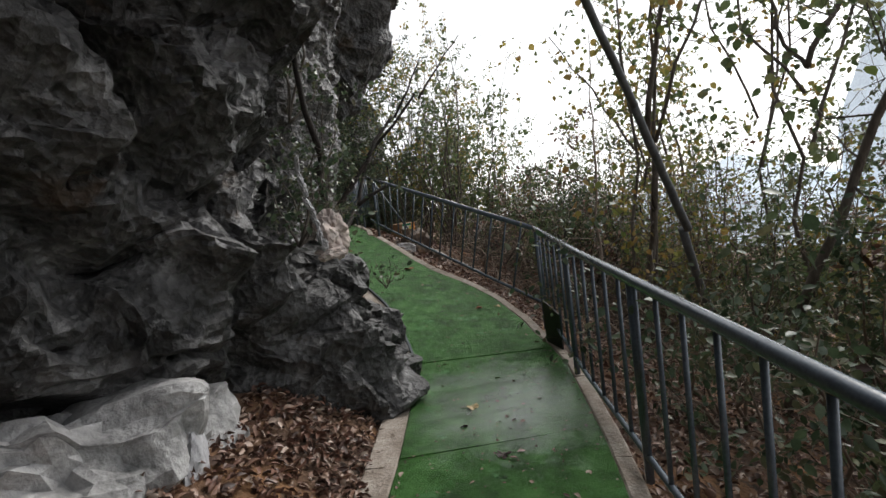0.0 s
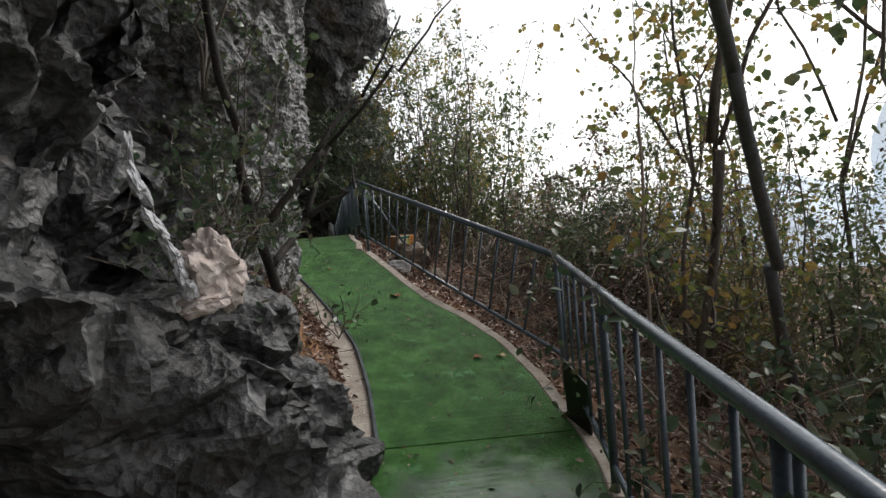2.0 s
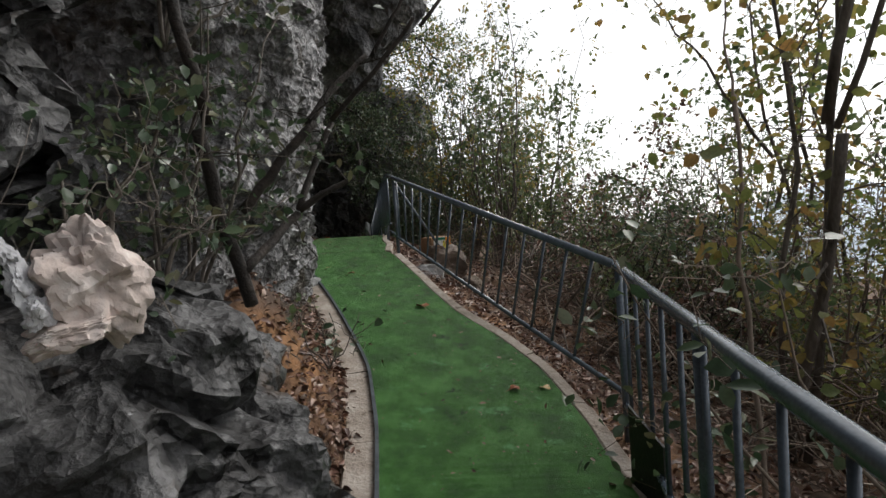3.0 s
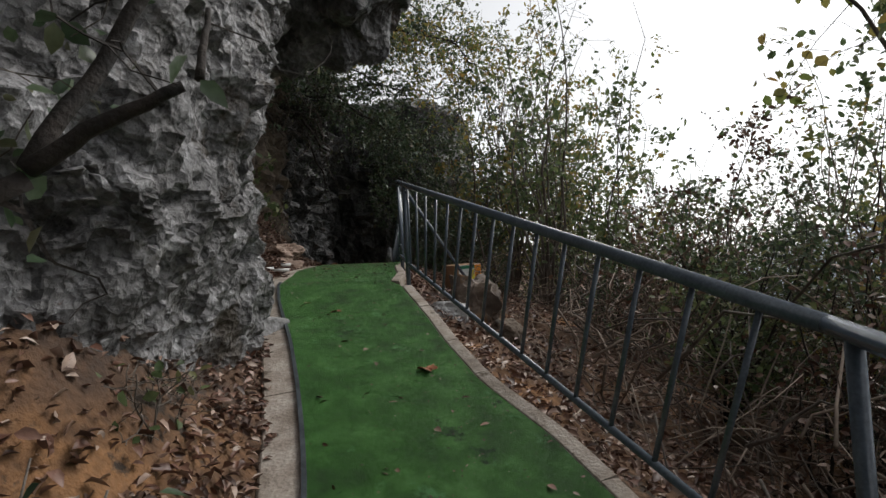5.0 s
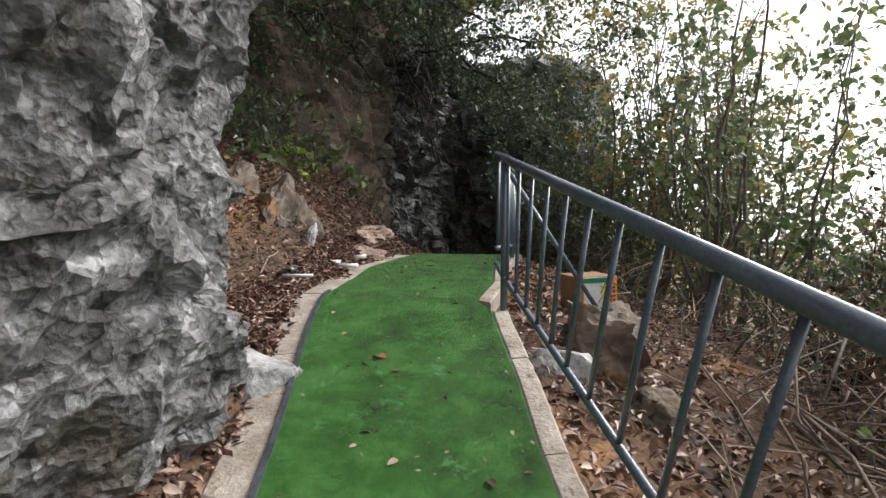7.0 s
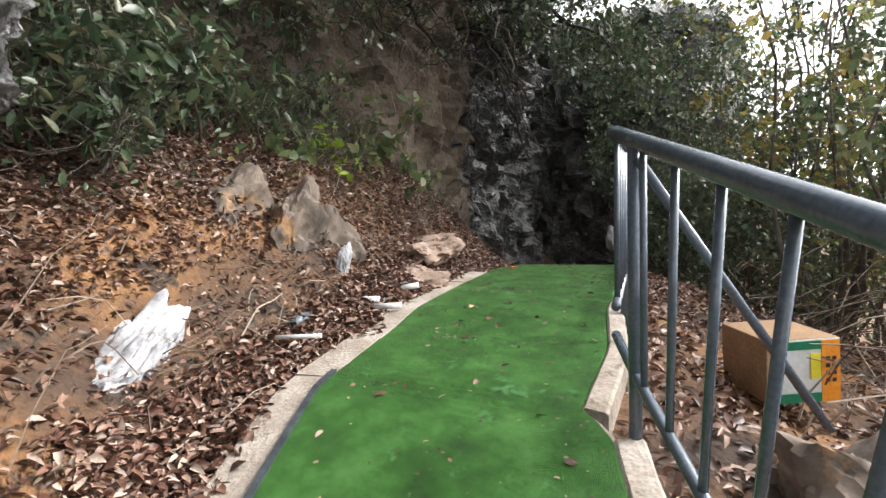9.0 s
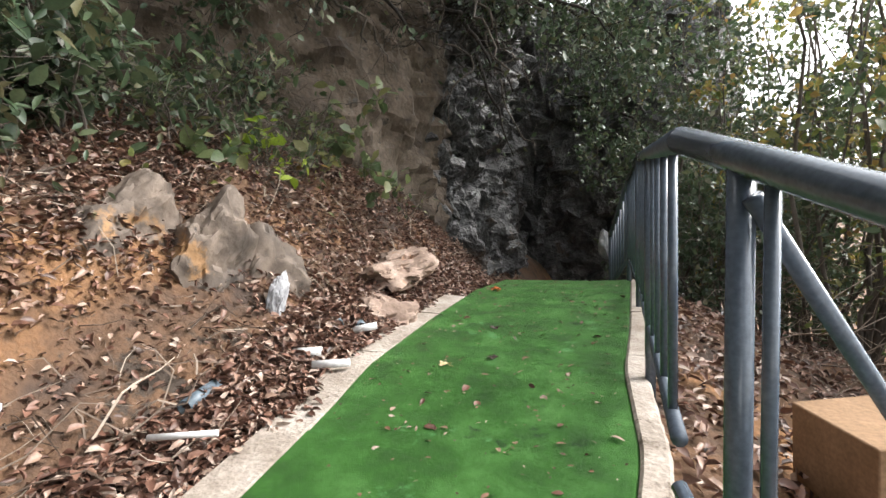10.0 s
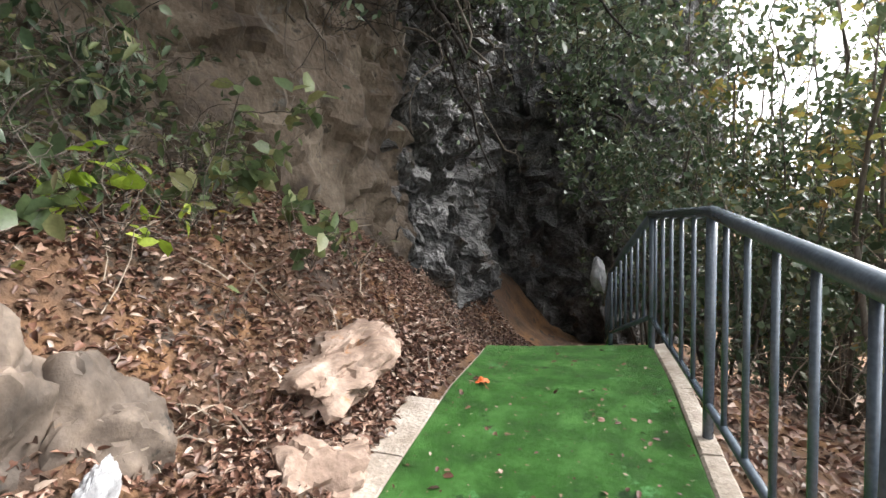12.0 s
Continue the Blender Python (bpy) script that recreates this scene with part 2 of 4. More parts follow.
def fast_mesh(name, v, f, mat, parent=None, label=""):
    """A mesh of faces with the same number of corners, from arrays."""
    me = bpy.data.meshes.new(name)
    n, k = f.shape
    me.vertices.add(len(v))
    me.vertices.foreach_set("co", np.ascontiguousarray(v, np.float32).ravel())
    me.loops.add(n * k)
    me.loops.foreach_set("vertex_index", np.ascontiguousarray(f, np.int32).ravel())
    me.polygons.add(n)
    me.polygons.foreach_set("loop_start", np.arange(0, n * k, k, dtype=np.int32))
    me.update(calc_edges=True)
    me.materials.append(mat)
    ob = new(name, me)
    ob.parent = parent
    if label:
        ob["label"] = label
    return ob


def leaves_data(places, ways, ups, sizes, width=0.55, fold=0.25):
    """Curved pointed leaves: eight vertices and eight triangles each, all at once."""
    p, w, u = (np.asarray(a, float) for a in (places, ways, ups))
    s = np.asarray(sizes, float)[:, None]
    w = w / np.linalg.norm(w, axis=1, keepdims=True)
    side = np.cross(w, u)
    side /= np.linalg.norm(side, axis=1, keepdims=True) + 1e-9
    u = np.cross(side, w)
    n = len(p)
    jit = np.random.default_rng(n).uniform(0.7, 1.3, (3, n, 1))
    half = s * width / 2 * jit[0]
    lift, curl = fold * jit[1] * s, 0.35 * fold * (jit[2] - 0.5) * 2 * s
    v = np.stack([p, p + w * s * 0.28 + side * half * 0.85 + u * lift * 0.3, p + w * s * 0.3, p + w * s * 0.28 - side * half * 0.85 + u * lift * 0.3,
                  p + w * s * 0.62 + side * half * 0.8 + u * (lift * 0.3 - curl * 0.5), p + w * s * 0.64 - u * curl * 0.5, p + w * s * 0.62 - side * half * 0.8 + u * (lift * 0.3 - curl * 0.5),
                  p + w * s * 0.98 - u * curl], 1)
    base = (np.arange(n) * 8)[:, None, None]
    f = base + np.array([(0, 2, 1), (0, 3, 2), (1, 2, 5), (1, 5, 4), (2, 3, 6), (2, 6, 5), (4, 5, 7), (5, 6, 7)])[None]
    return v.reshape(-1, 3), f.reshape(-1, 3)


def leaves(name, places, ways, ups, sizes, mat, parent=None, width=0.55, fold=0.25, label=""):
    v, f = leaves_data(places, ways, ups, sizes, width, fold)
    o = np.array(parent.location) if parent else np.zeros(3)
    return fast_mesh(name, v - o, f, mat, parent, label)


# ---- the plan: the path's two edges, left and right, with the height of the walk ----
LEFT = [(-0.62, -4.0), (-0.55, 0.0), (-0.48, 2.55), (-0.44, 3.1), (-0.41, 4.33), (-0.39, 4.66), (-0.57, 5.42), (-0.80, 6.12), (-1.02, 6.54), (-1.28, 7.0), (-1.63, 7.58), (-2.14, 8.34), (-2.44, 8.87), (-2.68, 9.6), (-2.84, 10.0), (-3.09, 10.85), (-3.31, 11.76), (-3.5, 12.66), (-3.66, 13.2), (-4.0, 14.6), (-4.2, 16.0)]
RIGHT = [(0.58, -4.0), (0.64, 0.0), (0.74, 2.39), (0.82, 3.0), (0.89, 3.8), (0.95, 4.55), (0.91, 5.04), (0.75, 5.74), (0.52, 6.35), (0.2, 6.85), (-0.22, 7.34), (-0.58, 7.95), (-0.8, 8.38), (-1.12, 8.94), (-1.26, 9.2), (-1.38, 9.24), (-1.5, 9.9), (-1.73, 10.55), (-1.9, 11.3), (-2.15, 12.3), (-2.48, 13.6), (-2.7, 15.0), (-2.9, 16.4)]


def walk_z(x, y):
    """The height of the walk over the plan."""
    s = 0.906 * np.asarray(y) - 0.423 * np.asarray(x)
    return np.interp(s, [-12, 0, 2.5, 3.9, 4.5, 9.0, 10.3, 12.2, 13.1, 14.2, 16, 22], [-0.7, -0.2, -0.08, -0.03, 0.05, 1.28, 1.44, 1.54, 1.51, 1.1, 0.55, -0.6])


def resample(line, step):
    """Points at even steps along a line in plan."""
    p = np.array(line, float)
    d = np.concatenate([[0], np.cumsum(np.linalg.norm(np.diff(p, axis=0), axis=1))])
    t = np.arange(0, d[-1], step)
    return np.stack([np.interp(t, d, p[:, 0]), np.interp(t, d, p[:, 1])], 1)


def smooth_line(line, step, rounds=6):
    p = resample(line, step)
    for _ in range(rounds):
        p[1:-1] = (p[:-2] + 2 * p[1:-1] + p[2:]) / 4
    return p


LEFT_S, RIGHT_S = smooth_line(LEFT, 0.06, 5), smooth_line(RIGHT, 0.06, 1)


LEFT_E = np.concatenate([[(-0.62, -3000.0)], LEFT_S[::2], [(-4.3, 18.0), (-4.3, 3000.0)]])
RIGHT_E = np.concatenate([[(0.58, -3000.0)], RIGHT_S[::2], [(-3.0, 18.0), (-3.0, 3000.0)]])


def beside(x, y):
    """Distances (signed: outside is positive) from the left and right edges, and the nearest edge points."""
    q = np.stack([np.asarray(x, float).ravel(), np.asarray(y, float).ravel()], 1)
    out = []
    for line, sign in ((LEFT_E, 1), (RIGHT_E, -1)):
        dist, near = np.full(len(q), 1e9), np.zeros((len(q), 2))
        cross = np.zeros(len(q))
        for k in range(0, len(line) - 1):
            a, b = line[k], line[k + 1]
            ab = b - a
            t = np.clip(((q - a) @ ab) / (ab @ ab), 0, 1)
            c = a + t[:, None] * ab
            d = np.hypot(*(q - c).T)
            m = d < dist
            dist[m], near[m] = d[m], c[m]
            cr = ab[0] * (q[:, 1] - a[1]) - ab[1] * (q[:, 0] - a[0])
            cross[m] = cr[m]
        out += [dist * np.sign(cross) * sign, near]
    return out


def ground_z(x, y):
    """The height of the ground: a bench for the path, a bank to its left, a falling slope to its right."""
    x, y = np.asarray(x, float), np.asarray(y, float)
    shape = x.shape
    dl, nl, dr, nr = beside(x, y)
    x, y = x.ravel(), y.ravel()
    base = walk_z(np.where(dl > 0, nl[:, 0], np.where(dr > 0, nr[:, 0], x)), np.where(dl > 0, nl[:, 1], np.where(dr > 0, nr[:, 1], y))) - 0.09
    bank = np.interp(dl, [0, 0.2, 0.4, 0.65, 0.9, 1.2, 1.6, 2.6, 6, 60], [0, 0.06, 0.14, 0.3, 0.62, 1.05, 1.32, 1.95, 4.0, 22])
    low = np.interp(dl, [0, 0.18, 0.4, 0.8, 2, 6, 60], [0, 0.04, 0.2, 0.5, 0.95, 3.0, 20])
    low = low + 0.5 * np.exp(-((y - 5.6) / 0.8) ** 2) * np.clip((dl - 0.15) / 0.6, 0, 1)
    shelf = np.interp(dl, [0, 0.2, 0.5, 0.9, 1.2, 1.6, 2.6, 6, 60], [0, 0.03, 0.1, 0.3, 0.8, 1.15, 1.7, 4.0, 22])
    b = np.clip((y - 9.0) / 1.0, 0, 1)
    bank = shelf * (1 - b) + bank * b
    k = np.clip((y - 7.6) / 0.9, 0, 1)
    rise = low * (1 - k) + bank * k
    fall = np.interp(dr, [0, 0.15, 0.5, 1.2, 3, 6, 14, 40, 400, 3000], [0, 0.02, 0.14, 0.42, 1.0, 2.2, 6.0, 17, 35, 35])
    z = base + np.where(dl > 0, rise, 0) - np.where(dr > 0, fall, 0)
    return z.reshape(shape)


def bumps(x, y, amp, scale, seed=0.0):
    return np.array([amp * noise.fractal(Vector((a * scale, b * scale, seed)), 0.9, 2.1, 5) for a, b in zip(np.ravel(x), np.ravel(y))]).reshape(np.shape(x))


def sheet(name, xs, ys, mat, amp=0.03):
    gx, gy = np.meshgrid(xs, ys)
    z = ground_z(gx, gy)
    dl, nl, dr, nr = beside(gx, gy)
    rough = np.clip((np.maximum(dl, dr) - 0.05) / 0.3, 0, 1).reshape(gx.shape)
    z = z + rough * (bumps(gx, gy, amp, 1.6, 3.1) + bumps(gx, gy, 0.02, 9.0, 5.0))
    n, m = gx.shape
    vs = np.stack([gx, gy, z], -1).reshape(-1, 3)
    idx = np.arange(n * m).reshape(n, m)
    fs = np.stack([idx[:-1, :-1], idx[:-1, 1:], idx[1:, 1:], idx[1:, :-1]], -1).reshape(-1, 4)
    return mesh_object(name, vs.tolist(), fs.tolist(), mat, smooth=True)


fine_x = np.concatenate([np.arange(-8.0, -5.5, 0.15), np.arange(-5.5, 2.5, 0.06), np.arange(2.5, 6.01, 0.15)])
fine_y = np.concatenate([np.arange(-4.0, 0.5, 0.15), np.arange(0.5, 14.5, 0.06), np.arange(14.5, 20.01, 0.15)])
far = np.array([1.0, 3.0, 7.0, 15.0, 35.0, 80.0, 200.0, 600.0, 2000.0])
ground = tagged(sheet("ground", np.concatenate([(-8 - far)[::-1], fine_x, 6 + far]), np.concatenate([(-4 - far)[::-1], fine_y, 20 + far]), SOIL, 0.07),
                "orange-brown soil slope under dead leaves", "ground", kind="structure")


# ---- rock faces ----
def flakes(q, scale, seed):
    """Chipped facets: each cell has its own height and slope."""
    p = noise.voronoi(Vector((q.x, q.y, q.z * 1.25)) * scale)[1][0]
    r = noise.noise_vector(p * 7.13 + Vector((seed, 2 * seed, 0.5)))
    return (0.9 * r.x + (Vector((q.x, q.y, q.z * 1.25)) * scale - p).dot(r) * 0.8) / scale


def rock_face(name, line, profile, z0, z1, amp, mat, label, step=0.06, seed=0.0, back=2.5, grain=1.0, ridge=0.35, chips=1.0, lumps=0.0, category="cliff"):
    """A rough rock body along a line in plan, which faces the right of the line's way. profile(u, z) gives how far it stands out."""
    p = smooth_line(line, step, 8)
    d = np.gradient(p, axis=0)
    d /= np.linalg.norm(d, axis=1, keepdims=True)
    nrm = np.stack([d[:, 1], -d[:, 0]], 1)
    zs = np.arange(z0, z1, step)
    vs = []
    rows = [(z, 0.0) for z in zs] + [(z1 + 0.1 * k, -b) for k, b in enumerate((0.06 * back, 0.2 * back, 0.5 * back, back))]
    for i in range(len(p)):
        u = p[i, 1]
        for z, b in rows:
            off = profile(u, min(z, z1)) + b
            q = Vector((p[i, 0] + nrm[i, 0] * off, p[i, 1] + nrm[i, 1] * off, z))
            w = q + noise.noise_vector(q * 3.0) * 0.06
            a = noise.fractal(q * 0.9 + Vector((seed, 0, 0)), 0.8, 2.1, 3) * 0.55
            c = noise.ridged_multi_fractal(q * (1.7 * grain) + Vector((0, seed, 0)), 0.9, 2.2, 5, 1.0, 2.0) - 1.1
            f = noise.fractal(q * 14.0, 0.6, 2.2, 3) * 0.02
            h = amp * (a + ridge * c) + chips * (0.5 * flakes(w, 2.6 * grain, seed) + 0.6 * flakes(w, 6.5 * grain, seed) + 0.85 * flakes(w, 15.0 * grain, seed) + f)
            if lumps:
                b1, b2, b3 = (abs(noise.noise(w * k + Vector((seed, k, 2.0 * seed)))) for k in (1.5, 3.4, 7.5))
                h += lumps * (1.25 * b1 + 0.6 * b2 + 0.28 * b3 - 0.55)
            tilt = amp * 0.5 * noise.noise(q * 2.3 + Vector((7, seed, 1)))
            vs.append((q.x + nrm[i, 0] * h + d[i, 0] * tilt, q.y + nrm[i, 1] * h + d[i, 1] * tilt, q.z + amp * 0.5 * noise.noise(q * 2.9) + 0.03 * chips * noise.noise(q * 11.0)))
    n, m = len(p), len(rows)
    idx = np.arange(n * m).reshape(n, m)
    fs = np.stack([idx[:-1, :-1], idx[1:, :-1], idx[1:, 1:], idx[:-1, 1:]], -1).reshape(-1, 4)
    ob = mesh_object(name, vs, fs.tolist(), mat, smooth=True)
    ob.data.set_sharp_from_angle(angle=radians(32))
    return tagged(ob, label, category, kind="structure" if category == "cliff" else "")


def profile_start(u, z):
    """A hollow near the ground, a leaning wall above, and a ledged nose of rock at its end."""
    # the lean above z 3 is unseen, made deeper to shade the wall
    lean = np.interp(z, [-1, 0.2, 0.55, 0.9, 1.6, 2.4, 3.5, 5.5], [-0.75, -0.75, -0.55, -0.12, 0.0, 0.3, 1.1, 2.7])
    nose = np.interp(z, [-1, 0.0, 0.6, 1.0, 1.2, 1.34, 2.0, 3.2, 4.0, 5.5], [0.32, 0.3, 0.24, 0.1, -0.05, -0.75, -0.95, -0.8, -0.2, 0.5])
    k = np.interp(u, [3.0, 3.65], [0, 1])
    return float(lean * (1 - k) + nose * k)


# the stretch behind y -2.5 is unseen, added to block light
rock_face("cliff_start", [(-0.9, -6.0), (-1.5, -4.2), (-1.75, -2.5), (-1.7, 0.0), (-1.75, 1.4), (-1.5, 2.2), (-1.12, 2.75), (-0.9, 3.4), (-0.76, 4.0), (-0.72, 4.35), (-0.95, 4.65), (-1.4, 4.82), (-2.2, 4.9)], profile_start, -0.5, 6.6, 0.34, ROCK, "dark grey pitted limestone overhang beside the path", step=0.034, seed=1.0, ridge=0.38, grain=0.9, chips=0.5, lumps=0.4)


def profile_mid(u, z):
    """An upright face whose top leans out."""
    face = np.interp(z, [-0.5, 0.6, 0.95, 1.3, 2.2, 2.6, 3.4, 4.4, 6.0], [-0.22, -0.18, -0.08, 0.0, 0.08, 0.15, 0.25, 0.5, 1.0])
    return float(face)


rock_face("cliff_middle", [(-2.4, 4.95), (-1.5, 5.15), (-1.28, 5.8), (-1.42, 6.5), (-1.6, 7.05), (-1.8, 7.4), (-2.6, 7.65), (-3.6, 7.9), (-4.6, 8.0)], profile_mid, 0.0, 6.5, 0.2, ROCK_PALE, "grey weathered limestone cliff face with chipped flakes", step=0.028, seed=5.0, grain=1.5, ridge=0.16, chips=0.62, lumps=0.1)


def profile_back(u, z):
    return float(np.interp(z, [0, 2, 4, 7, 9], [0.2, 0.05, 0.0, 0.3, 1.4]))


rock_face("cliff_back", [(-4.4, 7.7), (-5.6, 8.3), (-5.5, 9.5), (-5.2, 11.0), (-4.95, 12.2), (-4.95, 13.2), (-5.2, 14.3)], profile_back, 1.0, 8.0, 0.22, ROCK_BROWN, "brown earthy cliff above a leafy bank", step=0.06, seed=9.0, grain=0.9, chips=0.3, lumps=0.2)
rock_face("cliff_far", [(-5.4, 13.6), (-5.2, 14.4), (-5.25, 15.6), (-5.5, 17.0), (-6.3, 18.2)], profile_back, 0.0, 8.0, 0.45, ROCK, "grey knobbly limestone outcrop at the shaded hollow", step=0.05, seed=13.0, grain=1.2, ridge=0.4, chips=0.55, lumps=0.4)
rock_face("cliff_hollow", [(-7.5, 16.5), (-6.4, 18.3), (-4.8, 18.9), (-3.5, 19.0), (-2.9, 19.8), (-2.6, 21.5)], lambda u, z: float(np.interp(z, [-1, 2.5, 4, 6], [0.0, 0.2, 0.4, 0.5])), -1.0, 6.3, 0.4, ROCK, "shaded dark rock wall of an overhung hollow", step=0.12, seed=17.0, back=0.6)


# ---- the walk: slab, kerbs, turf ----
def ribbon(name, a, b, z_of, up, thick, mat, label, category, kind="structure"):
    """A strip between two lines in plan, with thickness."""
    vs, fs = [], []
    n = min(len(a), len(b))
    for i in range(n):
        for q in (a[i], b[i]):
            z = float(z_of(q[0], q[1])) + up
            vs += [(q[0], q[1], z), (q[0], q[1], z - thick)]
    for i in range(n - 1):
        k = 4 * i
        fs += [(k, k + 2, k + 6, k + 4), (k + 1, k + 5, k + 7, k + 3), (k, k + 4, k + 5, k + 1), (k + 2, k + 3, k + 7, k + 6)]
    fs += [(0, 1, 3, 2), (4 * n - 4, 4 * n - 2, 4 * n - 1, 4 * n - 3)]
    ob = mesh_object(name, vs, fs, mat)
    return tagged(ob, label, category, kind=kind)


def paired(left, right, n):
    """Two lines cut into n matching stations."""
    out = []
    for line in (left, right):
        d = np.concatenate([[0], np.cumsum(np.linalg.norm(np.diff(line, axis=0), axis=1))])
        t = np.linspace(0, d[-1], n)
        out.append(np.stack([np.interp(t, d, line[:, 0]), np.interp(t, d, line[:, 1])], 1))
    return out


def offset(line, by):
    d = np.gradient(line, axis=0)
    d /= np.linalg.norm(d, axis=1, keepdims=True)
    return line + np.stack([d[:, 1], -d[:, 0]], 1) * by


L2, R2 = paired(LEFT_S, RIGHT_S, 300)


def blocks(name, piece, a, b, lengths, up, thick, mat, label, category, kind="structure", gap=0.006):
    """A strip between two lines, made of pieces laid end to end."""
    thing = empty(name, (0, 0, 0), label, category, kind=kind)
    d = np.concatenate([[0], np.cumsum(np.linalg.norm(np.diff(a, axis=0), axis=1))])
    rng = random.Random(len(name))
    s, k = 0.0, 0
    while s < d[-1] - 0.05:
        e = min(s + lengths[k % len(lengths)] * rng.uniform(0.9, 1.1), d[-1])
        t = np.linspace(s + gap / 2, e - gap / 2, max(3, int((e - s) / 0.05)))
        pa, pb = (np.stack([np.interp(t, d, line[:, c]) for c in (0, 1)], 1) for line in (a, b))
        lift, lean = up + rng.uniform(-0.004, 0.004), rng.uniform(-0.004, 0.004)
        rows = []
        for q0, q1 in zip(pa, pb):
            za, zb = float(walk_z(*q0)) + lift + lean, float(walk_z(*q1)) + lift - lean
            w = q1 - q0
            w = w / (np.linalg.norm(w) + 1e-9) * min(0.012, 0.2 * np.linalg.norm(w))
            jag = rng.uniform(-0.003, 0.003)
            rows.append([(*q0, za - thick), (*q0, za - 0.012), (q0[0] + w[0], q0[1] + w[1], za + jag * 0.3), (q1[0] - w[0], q1[1] - w[1], zb + jag * 0.3), (q1[0] + w[0] * jag * 60, q1[1] + w[1] * jag * 60, zb - 0.012), (*q1, zb - thick)])
        vs = [v for r in rows for v in r]
        n = len(rows)
        fs = [(6 * i + c, 6 * i + c + 1, 6 * i + c + 7, 6 * i + c + 6) for i in range(n - 1) for c in range(5)]
        fs += [tuple(range(5, -1, -1)), tuple(6 * (n - 1) + c for c in range(6))]
        mesh_object(piece, vs, fs, mat, thing)
        s, k = e, k + 1
    return thing


blocks("turf_carpet", "turf_strip", L2, R2, [3.9, 2.9, 0.8, 1.0, 5.1, 4.0], 0.012, 0.02, TURF, "green artificial turf strips laid along the path", "artificial turf", kind="", gap=0.004)
ribbon("path_slab", offset(L2, -0.02), offset(R2, 0.02), walk_z, -0.012, 0.2, CONCRETE, "concrete slab under the turf", "path")
LOWER, UPPER = smooth_line([p for p in RIGHT if p[1] < 9.21], 0.06, 4), smooth_line([p for p in RIGHT if p[1] > 9.21], 0.06, 2)
blocks("kerb_right", "kerb_block", LOWER, offset(LOWER, 0.11), [0.8, 1.1, 0.6], 0.008, 0.25, CONCRETE, "worn concrete kerb along the lower railing", "kerb")
blocks("kerb_terrace", "kerb_block", UPPER, offset(UPPER, 0.1), [0.9, 0.7], 0.02, 0.3, CONCRETE, "worn concrete kerb along the upper terrace", "kerb")
KERB_L = LEFT_S[LEFT_S[:, 1] < 11.7]
blocks("kerb_left", "kerb_block", offset(KERB_L, -0.2), KERB_L, [0.75, 1.0, 0.6], 0.006, 0.25, CONCRETE, "worn concrete kerb below the bank", "kerb")


# ---- railings ----
def railing(label, points, posts, spacing, lean, group="path railings", r_top=0.03, first=0.18):
    """A pipe railing along top points (x, y, z of the top rail, z of the bottom rail): rails, balusters and posts (metres along, base z)."""
    pts = [Vector(p[:3]) for p in points]
    low = [Vector((p[0], p[1], p[3])) for p in points]
    thing = empty("railing", (*pts[0][:2], low[0].z), label, "railing", group)
    dist = [0.0]
    for a, b in zip(pts, pts[1:]):
        dist.append(dist[-1] + (b - a).xy.length)

    def on(line, s):
        for k in range(len(line) - 1):
            if s <= dist[k + 1] or k == len(line) - 2:
                t = (s - dist[k]) / (dist[k + 1] - dist[k])
                return line[k].lerp(line[k + 1], t)

    tube("top_rail", pts, r_top, STEEL, thing, 14)
    tube("bottom_rail", low, 0.019, STEEL, thing, 10)
    s = first
    while s < dist[-1] - 0.08:
        tube("baluster", [on(pts, s), on(low, min(s + (lean if lean < 0.1 else float(np.interp(s, [0, 2.5, 3.9], [lean, lean, 0.0]))), dist[-1]))], 0.0125, STEEL, thing, 8)
        s += spacing
    for at, base in posts:
        top = on(pts, at)
        tube("post", [(top.x, top.y, base), (top.x, top.y, top.z)], 0.024, STEEL, thing, 12)
    return thing


railing("dark blue-grey painted steel pipe railing on the concrete kerb", [(0.74, -2.5, 0.66, -0.16), (0.86, 1.0, 0.855, -0.04), (0.95, 3.8, 1.01, 0.06), (1.02, 5.85, 1.155, 0.27)], [(1.5, -0.35), (3.3, -0.25), (5.1, -0.13), (6.7, -0.05), (8.22, -0.03)], 0.27, 0.03)
railing("dark blue-grey pipe railing climbing beside the turf path", [(1.02, 5.85, 1.155, 0.3), (-1.17, 9.2, 2.27, 1.46), (-1.30, 9.4, 2.335, 1.55)], [(4.0, 1.15)], 0.265, 0.27, first=0.2)
railing("blue-grey pipe railing on the upper terrace of the path", [(-1.30, 9.4, 2.335, 1.66), (-1.97, 11.83, 2.555, 1.68), (-2.42, 13.3, 2.5, 1.74)], [(1.15, 1.3), (2.52, 1.4), (4.0, 1.4)], 0.265, -0.03)
railing("blue-grey pipe railing descending beyond the crest", [(-2.42, 13.3, 2.49, 1.74), (-2.98, 14.6, 1.9, 1.26), (-3.3, 15.8, 1.3, 0.7)], [(1.42, 0.8)], 0.2, 0.0)


# steel edging and a leaning plate
part_line = LEFT_S[(LEFT_S[:, 1] > 4.62) & (LEFT_S[:, 1] < 9.0)]
ribbon("steel_edging", offset(part_line, -0.012), offset(part_line, 0.012), walk_z, 0.035, 0.06, EDGE_STEEL, "dull blue-grey steel angle edging between turf and kerb", "edging", kind="")


